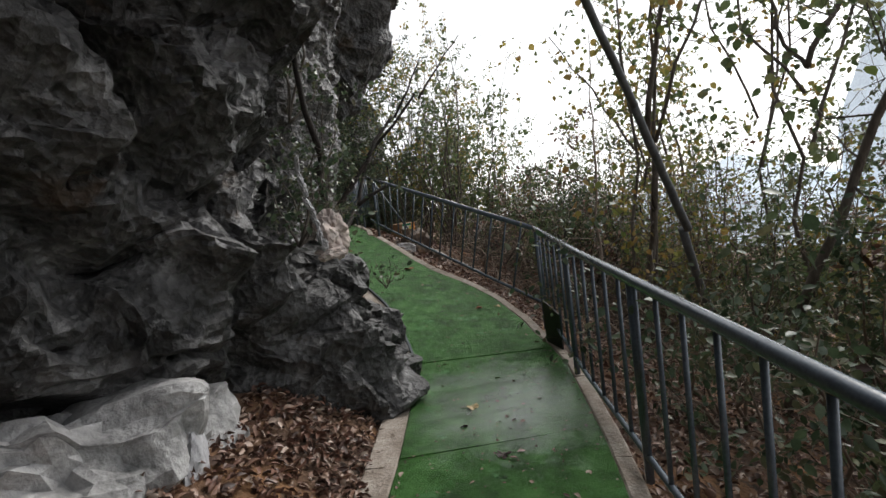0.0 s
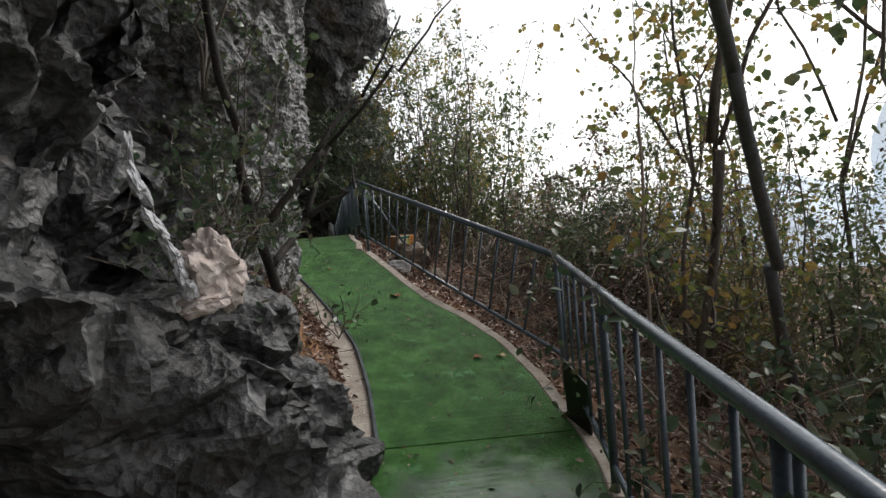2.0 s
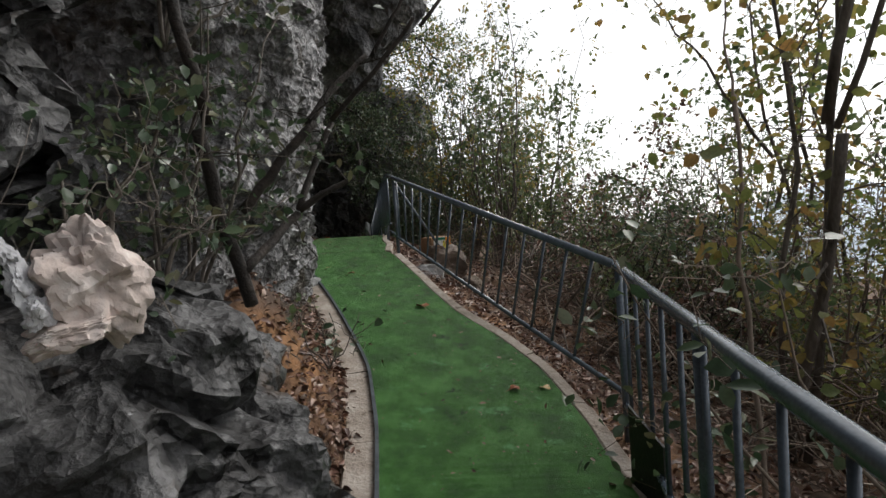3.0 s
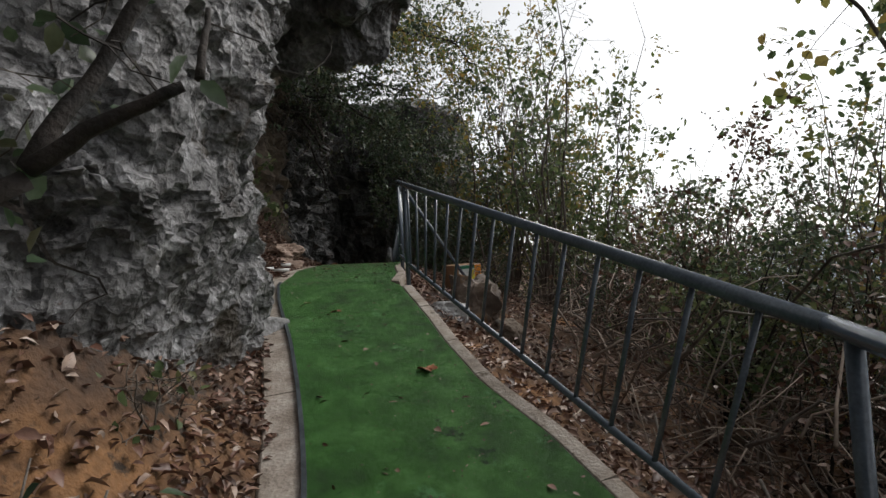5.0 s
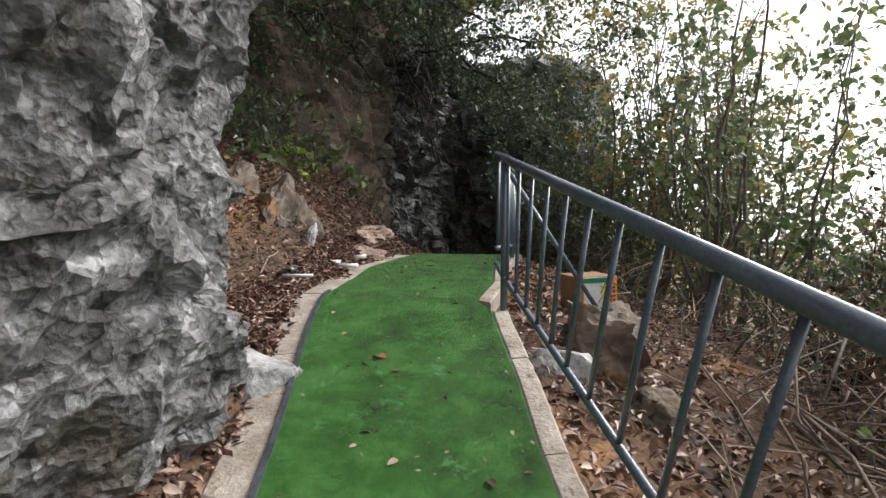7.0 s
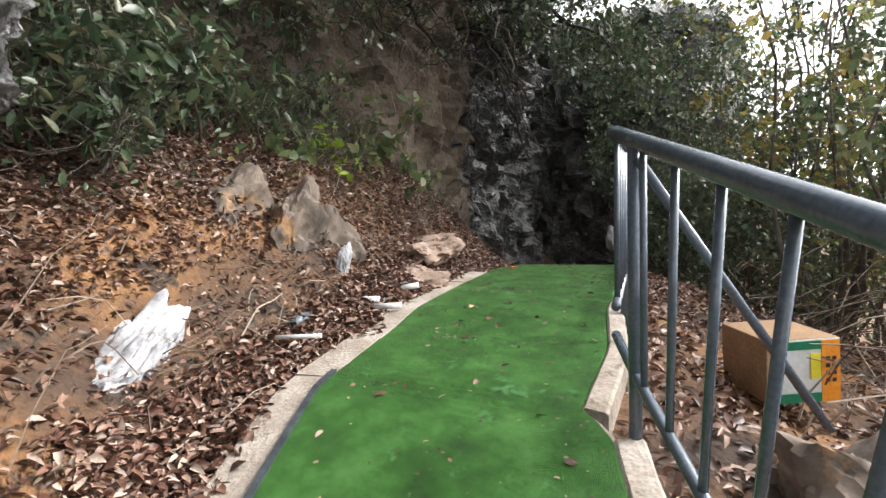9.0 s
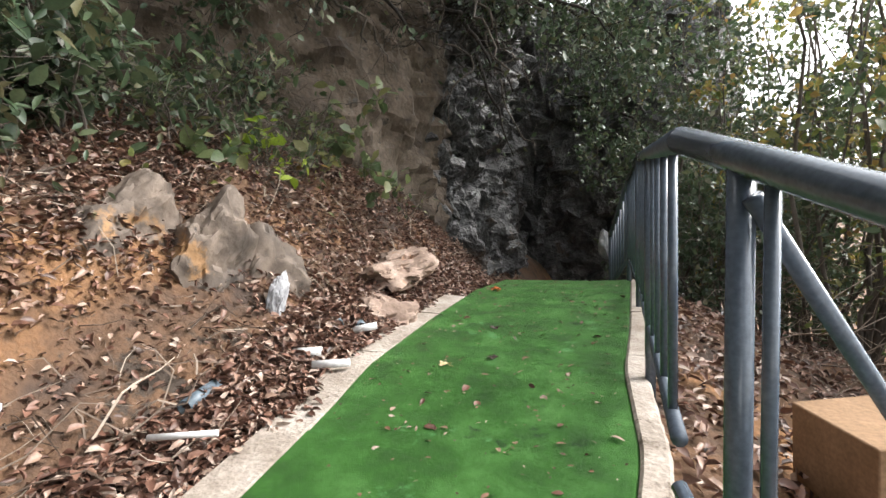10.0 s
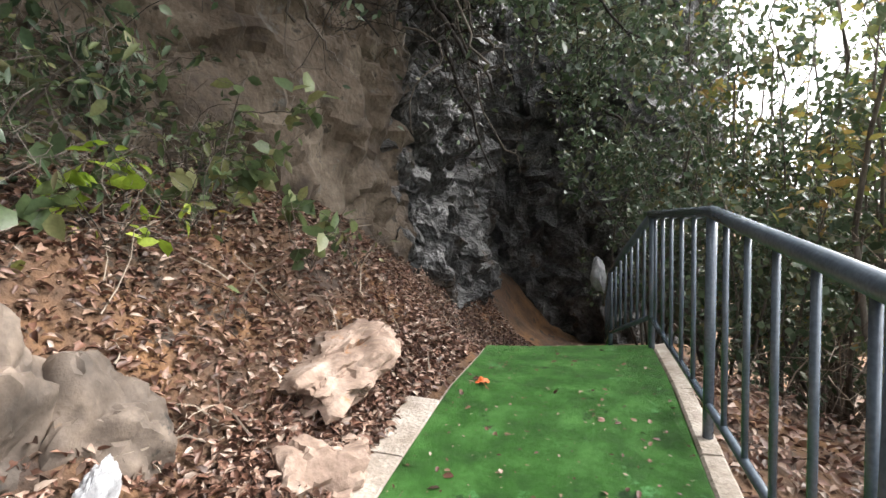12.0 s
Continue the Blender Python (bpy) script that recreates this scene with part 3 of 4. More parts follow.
def plate():
    thing = empty("steel_plate", (0.9, 5.12, 0.03), "dark rusty steel plate standing on the kerb by the railing bend", "steel plate")
    bm = bmesh.new()
    v = [bm.verts.new(p) for p in ((0, 0, -0.05), (0.1, -0.26, -0.05), (0.1, -0.26, 0.3), (0, 0, 0.42))]
    f = bm.faces.new(v)
    g = bmesh.ops.extrude_face_region(bm, geom=[f])
    bmesh.ops.translate(bm, vec=(0.012, 0.005, 0), verts=[q for q in g["geom"] if isinstance(q, bmesh.types.BMVert)])
    bmesh.ops.recalc_face_normals(bm, faces=bm.faces)
    part("plate", bm, DARK_STEEL, thing)


plate()
brace = empty("rail_brace", (-0.62, 9.75, 1.2), "grey steel pipe brace from railing post down to the rocks", "brace")
tube("pipe", [(-1.15, 9.17, 2.2), (-0.62, 9.75, 1.2)], 0.017, STEEL, brace, 10)


# ---- stones ----
def stone(name, at, size, mat, label, turn=(0, 0, 0), seed=0, cuts=9, rough=0.12, category="rock", group="", flat=()):
    """A broken stone: a ball cut by random planes and roughened."""
    rng = random.Random(seed)
    bm = bmesh.new()
    bmesh.ops.create_icosphere(bm, subdivisions=5, radius=1.0)
    planes = [(Vector(n).normalized(), h) for n, h in flat]
    for _ in range(cuts):
        n = Vector((rng.gauss(0, 1), rng.gauss(0, 1), rng.gauss(0, 1))).normalized()
        planes.append((n, rng.uniform(0.55, 0.85)))
    for v in bm.verts:
        for n, h in planes:
            over = v.co.dot(n) - h
            if over > 0:
                v.co -= n * over * 0.94
        q = v.co + Vector((seed * 3.1, 0, 0))
        v.co += v.co.normalized() * rough * (noise.fractal(q * 1.6, 1.1, 2.1, 4) * 0.9 + 0.25 * (noise.ridged_multi_fractal(q * 1.9, 1.2, 2.1, 3, 1.0, 2.0) - 1.0))
        v.co += v.co.normalized() * rough * (0.7 * flakes(q, 1.9, seed) + 0.9 * flakes(q, 4.1, seed + 2.0) + 0.7 * flakes(q, 9.0, seed + 4.0))
        v.co = Vector((v.co.x * size[0], v.co.y * size[1], v.co.z * size[2]))
    me = bpy.data.meshes.new(name)
    bm.to_mesh(me)
    bm.free()
    me.materials.append(mat)
    me.polygons.foreach_set("use_smooth", [True] * len(me.polygons))
    me.set_sharp_from_angle(angle=radians(30))
    ob = new(name, me)
    ob.matrix_world = pose(*at, *turn)
    return tagged(ob, label, category, group)


for at, size, seed in (((-1.6, 8.0, 4.2), (1.1, 0.9, 1.1), 41), ((-1.2, 7.85, 5.5), (1.3, 1.1, 1.2), 42)):
    stone("cliff_overhang", at, size, ROCK, "dark limestone lobe hanging out over the path", (0, 0, 15), seed, 8, 0.3, "cliff")["kind"] = "structure"
stone("boulder", (-1.9, 2.3, 0.2), (1.0, 0.7, 0.85), ROCK_LIGHT, "grey layered limestone boulder with a flat top in the cave mouth", (0, 4, 20), 1, 12, 0.3, flat=(((0, 0.1, 1), 0.5), ((1, -0.2, 0.1), 0.6), ((0, -1, 0.1), 0.6)))
stone("boulder", (-1.65, 1.65, -0.05), (0.85, 0.5, 0.62), ROCK_LIGHT, "low grey limestone boulder beside the dead leaves", (5, 0, -10), 2, 12, 0.3, flat=(((0.1, 0, 1), 0.45), ((0, -1, 0.2), 0.6)))
stone("boulder", (-0.95, 1.9, -0.12), (0.3, 0.22, 0.16), ROCK_LIGHT, "small grey stone half buried in leaves", (0, 0, 40), 3)
stone("rock_chip", (-1.3, 2.36, 0.34), (0.05, 0.17, 0.2), ROCK_WHITE, "fresh white broken face of a limestone block", (8, 0, 15), 4)
stone("broken_rock", (-0.77, 3.54, 1.38), (0.13, 0.17, 0.19), ROCK_PINK, "pinkish freshly broken limestone lump on the ledge", (14, -16, 24), 5, 22, 0.34, flat=(((0.3, -1, 0.25), 0.5), ((0.8, -0.4, 0.5), 0.6)))
stone("broken_rock", (-0.78, 3.45, 1.24), (0.12, 0.1, 0.05), ROCK_PINK, "broken rim of pinkish limestone under the lump", (10, -12, 20), 55, 18, 0.3)
for at, size, turn, seed in (((-0.86, 3.2, 1.82), (0.022, 0.035, 0.07), 12, 6), ((-0.85, 3.22, 1.69), (0.026, 0.04, 0.09), -14, 61), ((-0.84, 3.27, 1.57), (0.022, 0.04, 0.08), -30, 62), ((-0.83, 3.33, 1.47), (0.02, 0.035, 0.07), -20, 63), ((-0.82, 3.38, 1.37), (0.024, 0.045, 0.08), -8, 7), ((-0.8, 3.4, 1.3), (0.03, 0.04, 0.05), 10, 71)):
    stone("broken_rock", at, size, ROCK_WHITE, "white broken limestone edge along the dark rock", (20, turn, 10), seed, 16, 0.4, group="white broken edge")
stone("kerb_stone", (-2.12, 7.84, 0.93), (0.36, 0.26, 0.27), ROCK_LIGHT, "grey block of stone set beside the kerb", (0, 0, 25), 8)
stone("white_rock", (-3.1, 8.34, 1.43), (0.19, 0.56, 0.17), ROCK_WHITE, "white angular limestone rock lying in the bank", (30, 8, 36), 9, 18, 0.3)
stone("bank_rock", (-3.84, 11.5, 1.76), (0.42, 0.66, 0.2), ROCK_TAN, "tan fractured rock sticking out of the leafy bank", (4, -14, 30), 10, 18, 0.3, flat=(((0.7, -0.5, 0.4), 0.55), ((0, 0, 1), 0.6)))
stone("bank_rock", (-3.38, 10.77, 1.46), (0.36, 0.42, 0.22), ROCK_TAN, "low tan stone at the edge of the turf", (0, 0, 20), 11, 16, 0.3, flat=(((0.5, -0.6, 0.5), 0.55),))
stone("bank_rock", (-3.96, 9.38, 2.02), (0.3, 0.42, 0.46), ROCK_BANK, "grey-brown outcrop slab in the earth bank", (-18, 22, 30), 12, 16, 0.24, flat=(((0.8, -0.5, 0.3), 0.5),))
stone("bank_rock", (-3.8, 9.74, 1.95), (0.28, 0.3, 0.44), ROCK_BANK, "brown-grey outcrop slab in the earth bank", (-15, 20, 20), 13, 16, 0.24, flat=(((0.8, -0.5, 0.3), 0.5),))
stone("bank_rock", (-3.82, 10.12, 1.72), (0.32, 0.4, 0.46), ROCK_BANK, "tan slab with a pale broken face in the bank", (-12, 18, 15), 14, 14, 0.24, flat=(((0.8, -0.5, 0.3), 0.5),))
stone("bank_rock", (-3.55, 10.02, 1.7), (0.06, 0.08, 0.19), ROCK_WHITE, "small white broken stone face in the bank", (-10, 15, 10), 15, 12, 0.3)
stone("slope_rock", (-0.55, 9.42, 1.0), (0.36, 0.34, 0.36), ROCK_BANK, "grey-brown rock beside the railing holding the brace", (0, 0, 30), 16, 14, 0.3)
stone("slope_rock", (-0.2, 9.0, 0.72), (0.2, 0.18, 0.18), ROCK_BROWN, "brown rock below the railing", (0, 0, 70), 17)
stone("slope_rock", (-0.75, 8.95, 0.95), (0.22, 0.2, 0.16), ROCK_LIGHT, "small grey rock under the bottom rail", (0, 0, 10), 18)
stone("slope_rock", (2.3, 2.3, -0.55), (0.35, 0.4, 0.3), ROCK, "dark grey boulder on the slope below the railing", (0, 0, 10), 19)
stone("far_rock", (-3.25, 15.3, 1.72), (0.1, 0.14, 0.26), ROCK_WHITE, "pale broken stone beside the descending path", (0, 0, 10), 20)


# ---- the cardboard box and the bits of pipe ----
CARD = material("brown_cardboard", [(0.25, 0.15, 0.08), (0.34, 0.21, 0.12)], 5, 5, 0.85, 0.1, 60)
BOX_WHITE = material("printed_white_card", [(0.6, 0.62, 0.62), (0.72, 0.73, 0.72)], 8, 4, 0.5, 0.05, 60)
BOX_GREEN = material("printed_green_card", [(0.01, 0.16, 0.08), (0.015, 0.2, 0.1)], 8, 4, 0.5, 0.05, 60)
BOX_ORANGE = material("printed_orange_card", [(0.75, 0.26, 0.02), (0.85, 0.32, 0.03)], 8, 4, 0.5, 0.05, 60)
BOX_YELLOW = material("printed_yellow_card", [(0.7, 0.6, 0.03), (0.8, 0.7, 0.05)], 8, 4, 0.5, 0.05, 60)
PLASTIC = material("white_plastic_pipe", [(0.55, 0.55, 0.55), (0.7, 0.7, 0.69)], 8, 4, 0.4, 0.05, 60)
PLASTIC_GREY = material("grey_plastic_pipe", [(0.1, 0.13, 0.16), (0.14, 0.18, 0.21)], 8, 4, 0.4, 0.05, 60)
PLASTIC_BLUE = material("pale_blue_plastic", [(0.3, 0.42, 0.5), (0.4, 0.52, 0.6)], 8, 4, 0.4, 0.05, 60)


def slab(name, lo, hi, mat, parent, label="", bevel=0.004):
    bm = bmesh.new()
    bmesh.ops.create_cube(bm, size=1.0)
    for v in bm.verts:
        v.co = Vector([(a + b) / 2 + c * (b - a) for a, b, c in zip(lo, hi, v.co)])
    if bevel:
        bmesh.ops.bevel(bm, geom=list(bm.edges), offset=bevel, segments=1, affect="EDGES")
    return part(name, bm, mat, parent, label)


def carton():
    box = empty("cardboard_box", (-0.84, 10.45, 1.12), "printed cardboard carton lying among dead leaves", "cardboard box")
    box.rotation_euler = (radians(2), radians(-3), radians(36))
    slab("body", (-0.14, -0.17, 0.0), (0.2, 0.22, 0.31), CARD, box, "plain brown cardboard")
    front = slab("printed_front", (-0.1, -0.176, 0.004), (0.2, -0.171, 0.306), BOX_WHITE, box, "white printed front", 0)
    slab("green_band", (-0.1, -0.181, 0.006), (0.11, -0.177, 0.05), BOX_GREEN, front, "green band", 0)
    slab("green_band", (-0.1, -0.181, 0.26), (0.11, -0.177, 0.3), BOX_GREEN, front, "green band", 0)
    slab("orange_panel", (0.112, -0.181, 0.006), (0.198, -0.177, 0.3), BOX_ORANGE, front, "orange panel", 0)
    slab("yellow_panel", (0.06, -0.184, 0.12), (0.104, -0.178, 0.24), BOX_YELLOW, front, "yellow panel", 0)
    for k in range(2):
        for r in range(4):
            slab("printed_mark", (0.13 + 0.03 * k, -0.184, 0.1 + 0.035 * r), (0.148 + 0.03 * k, -0.182, 0.118 + 0.035 * r), DARK_STEEL, front, "dark unreadable print", 0)


carton()


def pipe_bit(a, b, r, mat, label):
    mid = (Vector(a) + Vector(b)) / 2
    d = (Vector(b) - Vector(a)).normalized()
    thing = empty("pipe_offcut", (mid.x, mid.y, min(a[2], b[2]) - r), label, "pipe offcut", "pipe offcuts")
    o = Vector(thing.location)
    vs, fs = tube_data([Vector(a) - o, Vector(b) - o], r, 12, cap=False)
    n = len(vs)
    wi, wf = tube_data([Vector(a) - o, Vector(b) - o], r * 0.85, 12, cap=False)
    fs = fs + [tuple(i + n for i in reversed(f)) for f in wf]
    for k in range(12):
        k2 = (k + 1) % 12
        fs += [(k, n + k, n + k2, k2), (12 + k, 12 + k2, n + 12 + k2, n + 12 + k)]
    mesh_object("tube", vs + wi, fs, mat, thing, smooth=True)


pipe_bit((-3.2, 9.42, 1.46), (-3.1, 9.22, 1.44), 0.032, PLASTIC_GREY, "dark grey plastic pipe offcut among dead leaves")
pipe_bit((-3.24, 9.88, 1.49), (-3.12, 9.97, 1.49), 0.028, PLASTIC, "short white plastic pipe offcut on dead leaves")
pipe_bit((-3.04, 9.83, 1.47), (-2.9, 9.95, 1.47), 0.02, PLASTIC, "thin white plastic pipe offcut beside the kerb")
pipe_bit((-3.45, 10.22, 1.53), (-3.28, 10.2, 1.53), 0.018, PLASTIC_BLUE, "pale blue plastic pipe offcut among dead leaves")
pipe_bit((-3.36, 10.38, 1.55), (-3.34, 10.3, 1.55), 0.035, PLASTIC_BLUE, "pale blue pipe collar among dead leaves")
pipe_bit((-3.28, 10.42, 1.54), (-3.2, 10.35, 1.54), 0.03, PLASTIC_GREY, "grey pipe collar among dead leaves")
pipe_bit((-3.22, 10.3, 1.53), (-3.12, 10.4, 1.55), 0.022, PLASTIC, "white pipe elbow among dead leaves")
pipe_bit((-2.98, 9.02, 1.42), (-2.8, 9.18, 1.42), 0.012, PLASTIC, "white plastic strip among dead leaves")


# ---- plants ----
def up_rand(rng, n, up=0.3):
    v = rng.normal(size=(n, 3))
    v[:, 2] = np.abs(v[:, 2]) + up
    return v


def bend(a, b, rng, n=6, sag=0.1, lift=0.0):
    """A crooked line from a to b."""
    a, b = np.array(a, float), np.array(b, float)
    t = np.linspace(0, 1, n)[:, None]
    p = a + (b - a) * t
    size = np.linalg.norm(b - a)
    p += np.cumsum(rng.normal(size=(n, 3)) * size * sag / n, axis=0) * np.minimum(1, t * 3)
    p[:, 2] += lift * size * np.sin(np.pi * t[:, 0])
    return p


def plant(name, label, category, base, limbs, leaf_mat, count, leaf_size, twig=0.5, twigs=6, seed=0, bark=None, width=0.6, droop=0.2, group="", start=0.3, sub=2, rise=0.15, crook=0.25):
    """A woody plant: limbs (a, b, radius at a, radius at b), twigs on the limbs, and leaves along the twigs."""
    rng = np.random.default_rng(seed)
    bark = bark or BARK
    thing = empty(name, base, label, category, group)
    wood, ends = Heap(), []
    for a, b, r0, r1 in limbs:
        p = bend(a, b, rng, 9, crook)
        tube("stem", p, np.linspace(r0, r1, len(p)), bark, thing, 7)
        for _ in range(twigs):
            k = rng.uniform(start, 1.0)
            i = min(int(k * (len(p) - 1)), len(p) - 2)
            o = p[i] + (p[i + 1] - p[i]) * (k * (len(p) - 1) - i)
            way = rng.normal(size=3)
            way[2] = way[2] * 0.5 + rise
            way = way / np.linalg.norm(way) * twig * rng.uniform(0.5, 1.4)
            q = bend(o, o + way, rng, 5, 0.5)
            r = max(0.0025, 0.35 * (r0 + (r1 - r0) * k))
            wood.add(*tube_data(q, np.linspace(r, 0.002, 5), 3, cap=False))
            ends.append(q)
            for _ in range(sub):
                o2 = q[rng.integers(1, 5)]
                w2 = rng.normal(size=3)
                w2 = w2 / np.linalg.norm(w2) * twig * rng.uniform(0.25, 0.7)
                q2 = bend(o2, o2 + w2, rng, 4, 0.4)
                wood.add(*tube_data(q2, np.linspace(max(0.002, r * 0.5), 0.0015, 4), 3, cap=False))
                ends.append(q2)
    if wood.vs:
        tagged(wood.done("twig_work", bark, thing), kind="stuff")
    if count and ends:
        pick = rng.integers(0, len(ends), count)
        along = rng.uniform(0.25, 1.0, count)
        at = np.array([ends[i][min(int(a * len(ends[i])), len(ends[i]) - 1)] for i, a in zip(pick, along)]) + rng.normal(size=(count, 3)) * 0.08 * max(0.4, twig)
        way = rng.normal(size=(count, 3))
        way[:, 2] -= droop
        leaves("crown", at, way, up_rand(rng, count), rng.uniform(0.5, 1.3, count) * leaf_size, leaf_mat, thing, width)
    return thing


def gz(x, y):
    return float(ground_z(np.array([x]), np.array([y]))[0])


def bush(x, y, top, spread, leaf_mat, count, leaf_size, seed, stems=7, label="leafy shrub on the slope below the railing", twigs=7, bark=None, name="shrub", width=0.6, twig=0.45):
    rng = random.Random(seed)
    z = gz(x, y) - 0.05
    limbs = []
    for k in range(stems):
        a = rng.uniform(0, 6.28)
        r = spread * rng.uniform(0.3, 1.0)
        limbs.append(((x + 0.1 * math.cos(a), y + 0.1 * math.sin(a), z), (x + r * math.cos(a), y + r * math.sin(a), z + (top - z) * rng.uniform(0.35, 0.95)), 0.01 + 0.003 * (top - z), 0.003))
    return plant(name, label, "shrub", (x, y, z), limbs, leaf_mat, count, leaf_size, twig, twigs, seed, bark, width=width, group="slope shrubs" if name == "shrub" else "")


# trees that stand on the falling slope
z0 = gz(3.5, 6.6)
plant("leaning_tree", "bare blue-grey tree trunk leaning over the railing", "tree", (3.5, 6.6, z0), [((3.5, 6.6, z0 - 0.1), (2.37, 4.99, 1.0), 0.05, 0.042), ((2.37, 4.99, 1.0), (1.46, 3.69, 2.0), 0.042, 0.03), ((1.46, 3.69, 2.0), (0.5, 2.33, 3.05), 0.03, 0.02)], LEAF, 0, 0.09, 0.5, 0, 31, BARK_GREY, crook=0.03)
z0 = gz(2.36, 6.5)
plant("slender_tree", "slender many-stemmed tree with sparse yellowing heart-shaped leaves", "tree", (2.36, 6.5, z0), [((2.34, 6.6, z0 - 0.1), (2.51, 6.08, 2.0), 0.05, 0.038), ((2.51, 6.08, 2.0), (2.75, 5.6, 6.0), 0.038, 0.012), ((2.5, 6.5, z0), (3.1, 6.2, 6.0), 0.032, 0.01), ((2.4, 6.5, z0), (2.3, 6.9, 5.6), 0.026, 0.008), ((2.7, 6.3, 2.0), (3.9, 6.0, 5.2), 0.025, 0.008)], LEAF_AUTUMN, 800, 0.085, 0.8, 11, 32, width=0.85, droop=0.9, crook=0.1)
z0 = gz(2.9, 4.6)
plant("crooked_tree", "crooked thin tree with green leaves beyond the railing", "tree", (2.9, 4.6, z0), [((2.9, 4.6, z0 - 0.1), (3.3, 4.5, 2.3), 0.045, 0.03), ((3.3, 4.5, 2.3), (3.9, 4.6, 3.5), 0.028, 0.015), ((3.3, 4.5, 2.3), (3.25, 4.7, 3.1), 0.02, 0.012), ((3.9, 4.6, 3.5), (4.6, 5.2, 5.2), 0.02, 0.008)], LEAF, 380, 0.1, 0.7, 10, 33, width=0.85, droop=0.8)
z0 = gz(1.4, 4.75)
plant("sapling", "pale thin sapling with a few drooping leaves", "tree", (1.4, 4.75, z0), [((1.4, 4.75, z0 - 0.1), (1.76, 5.68, 2.0), 0.014, 0.011), ((1.76, 5.68, 2.0), (2.1, 6.5, 3.5), 0.011, 0.005)], LEAF_AUTUMN, 50, 0.1, 0.35, 6, 34, TWIG, width=0.85, droop=0.9, start=0.6, crook=0.12)
for i, (x, y, top, n) in enumerate([(4.4, 6.2, 6.0, 700), (5.2, 8.4, 6.4, 800), (4.2, 9.6, 5.6, 700), (3.8, 3.0, 4.6, 420), (6.6, 6.5, 7.0, 800), (3.3, 8.6, 5.0, 420), (8.0, 9.0, 7.5, 900), (6.4, 4.4, 6.5, 700)]):
    z0 = gz(x, y)
    plant("slender_tree", "thin slope tree with sparse green and yellow leaves", "tree", (x, y, z0), [((x, y, z0 - 0.1), (x + 0.3, y + 0.2, top), 0.035, 0.008), ((x + 0.1, y, z0 + 0.4 * (top - z0)), (x + 1.1, y - 0.3, top * 0.95), 0.025, 0.008), ((x + 0.1, y, z0 + 0.5 * (top - z0)), (x - 0.8, y + 0.4, top * 0.9), 0.022, 0.008)], LEAF_AUTUMN if i % 2 else LEAF, n, 0.1, 0.8, 9, 40 + i, width=0.85, droop=0.8, group="slope trees")
# leafy trees farther along the slope
for i, (x, y, top, sp, n, mat, size) in enumerate([(-1.7, 14.9, 3.6, 0.9, 1800, LEAF_DARK, 0.08), (-2.0, 15.9, 4.4, 1.0, 2200, LEAF_DARK, 0.08), (-1.0, 15.4, 5.2, 1.2, 2000, LEAF_DARK, 0.09), (-1.2, 19.0, 8.5, 1.4, 1700, LEAF, 0.12), (0.2, 19.6, 8.5, 1.5, 1700, LEAF_AUTUMN, 0.12), (-2.4, 19.8, 8.5, 1.4, 2200, LEAF_DARK, 0.11), (1.2, 20.5, 7.0, 1.5, 1300, LEAF, 0.13), (-0.9, 17.0, 8.6, 1.2, 1600, LEAF_DARK, 0.1), (1.0, 13.6, 6.0, 1.1, 800, LEAF, 0.13), (0.2, 13.0, 7.2, 0.9, 500, LEAF, 0.11), (-0.6, 14.4, 7.6, 1.1, 700, LEAF_AUTUMN, 0.1), (0.6, 16.0, 8.0, 1.3, 1500, LEAF_AUTUMN, 0.11), (0.1, 14.6, 5.2, 1.2, 1300, LEAF, 0.1), (2.2, 15.2, 4.3, 1.0, 1300, LEAF, 0.1), (-1.9, 17.0, 5.6, 1.3, 2400, LEAF_DARK, 0.09), (-1.3, 16.6, 6.4, 1.1, 1300, LEAF_AUTUMN, 0.1), (-2.9, 16.8, 5.2, 1.0, 1900, LEAF_DARK, 0.08), (-0.6, 17.8, 6.5, 1.6, 1900, LEAF, 0.1), (0.9, 18.5, 6.8, 1.6, 1500, LEAF, 0.11)]):
    bush(x, y, top, sp, mat, int(n * 1.5), size, 60 + i, 9, "dense leafy tree on the slope past the railing" if mat is not LEAF_AUTUMN else "yellowing leafy tree over the path", 9, name="leafy_tree", twig=0.6)
# brush along the slope
rng_b = random.Random(5)
k = 0
for y0 in np.arange(1.2, 17.0, 1.25):
    for d0 in (1.5, 2.8, 4.3, 6.2, 8.5, 11.5):
        if (d0 < 2 and y0 > 4.6) or (d0 < 3 and y0 > 8.0):
            continue
        near = RIGHT_S[np.argmin(np.abs(RIGHT_S[:, 1] - y0 + 0.3 * d0))]
        x, y = near[0] + d0 + rng_b.uniform(-0.4, 0.4), y0 + rng_b.uniform(-0.5, 0.5)
        dist = math.hypot(x, y)
        ground_h = gz(x, y)
        top = 1.45 + 0.18 * dist + rng_b.uniform(-0.8, 0.3) - (0.5 if d0 < 2 else 0)
        top = max(ground_h + 0.6, min(top, ground_h + 6.5))
        mat = rng_b.choice([LITTER, LEAF, LEAF_DARK, LEAF_AUTUMN, LEAF] if d0 < 6.5 else [LEAF, LEAF_DARK, LEAF_AUTUMN, LEAF_DARK, LITTER])
        bush(x, y, top, rng_b.uniform(0.7, 1.2) + 0.05 * d0, mat, rng_b.randint(1100, 1700), rng_b.uniform(0.05, 0.075) + 0.004 * d0, 100 + k, 6, "brushy twig-filled shrub on the slope below the railing", 9, TWIG if rng_b.random() < 0.6 else BARK, twig=0.6)
        k += 1

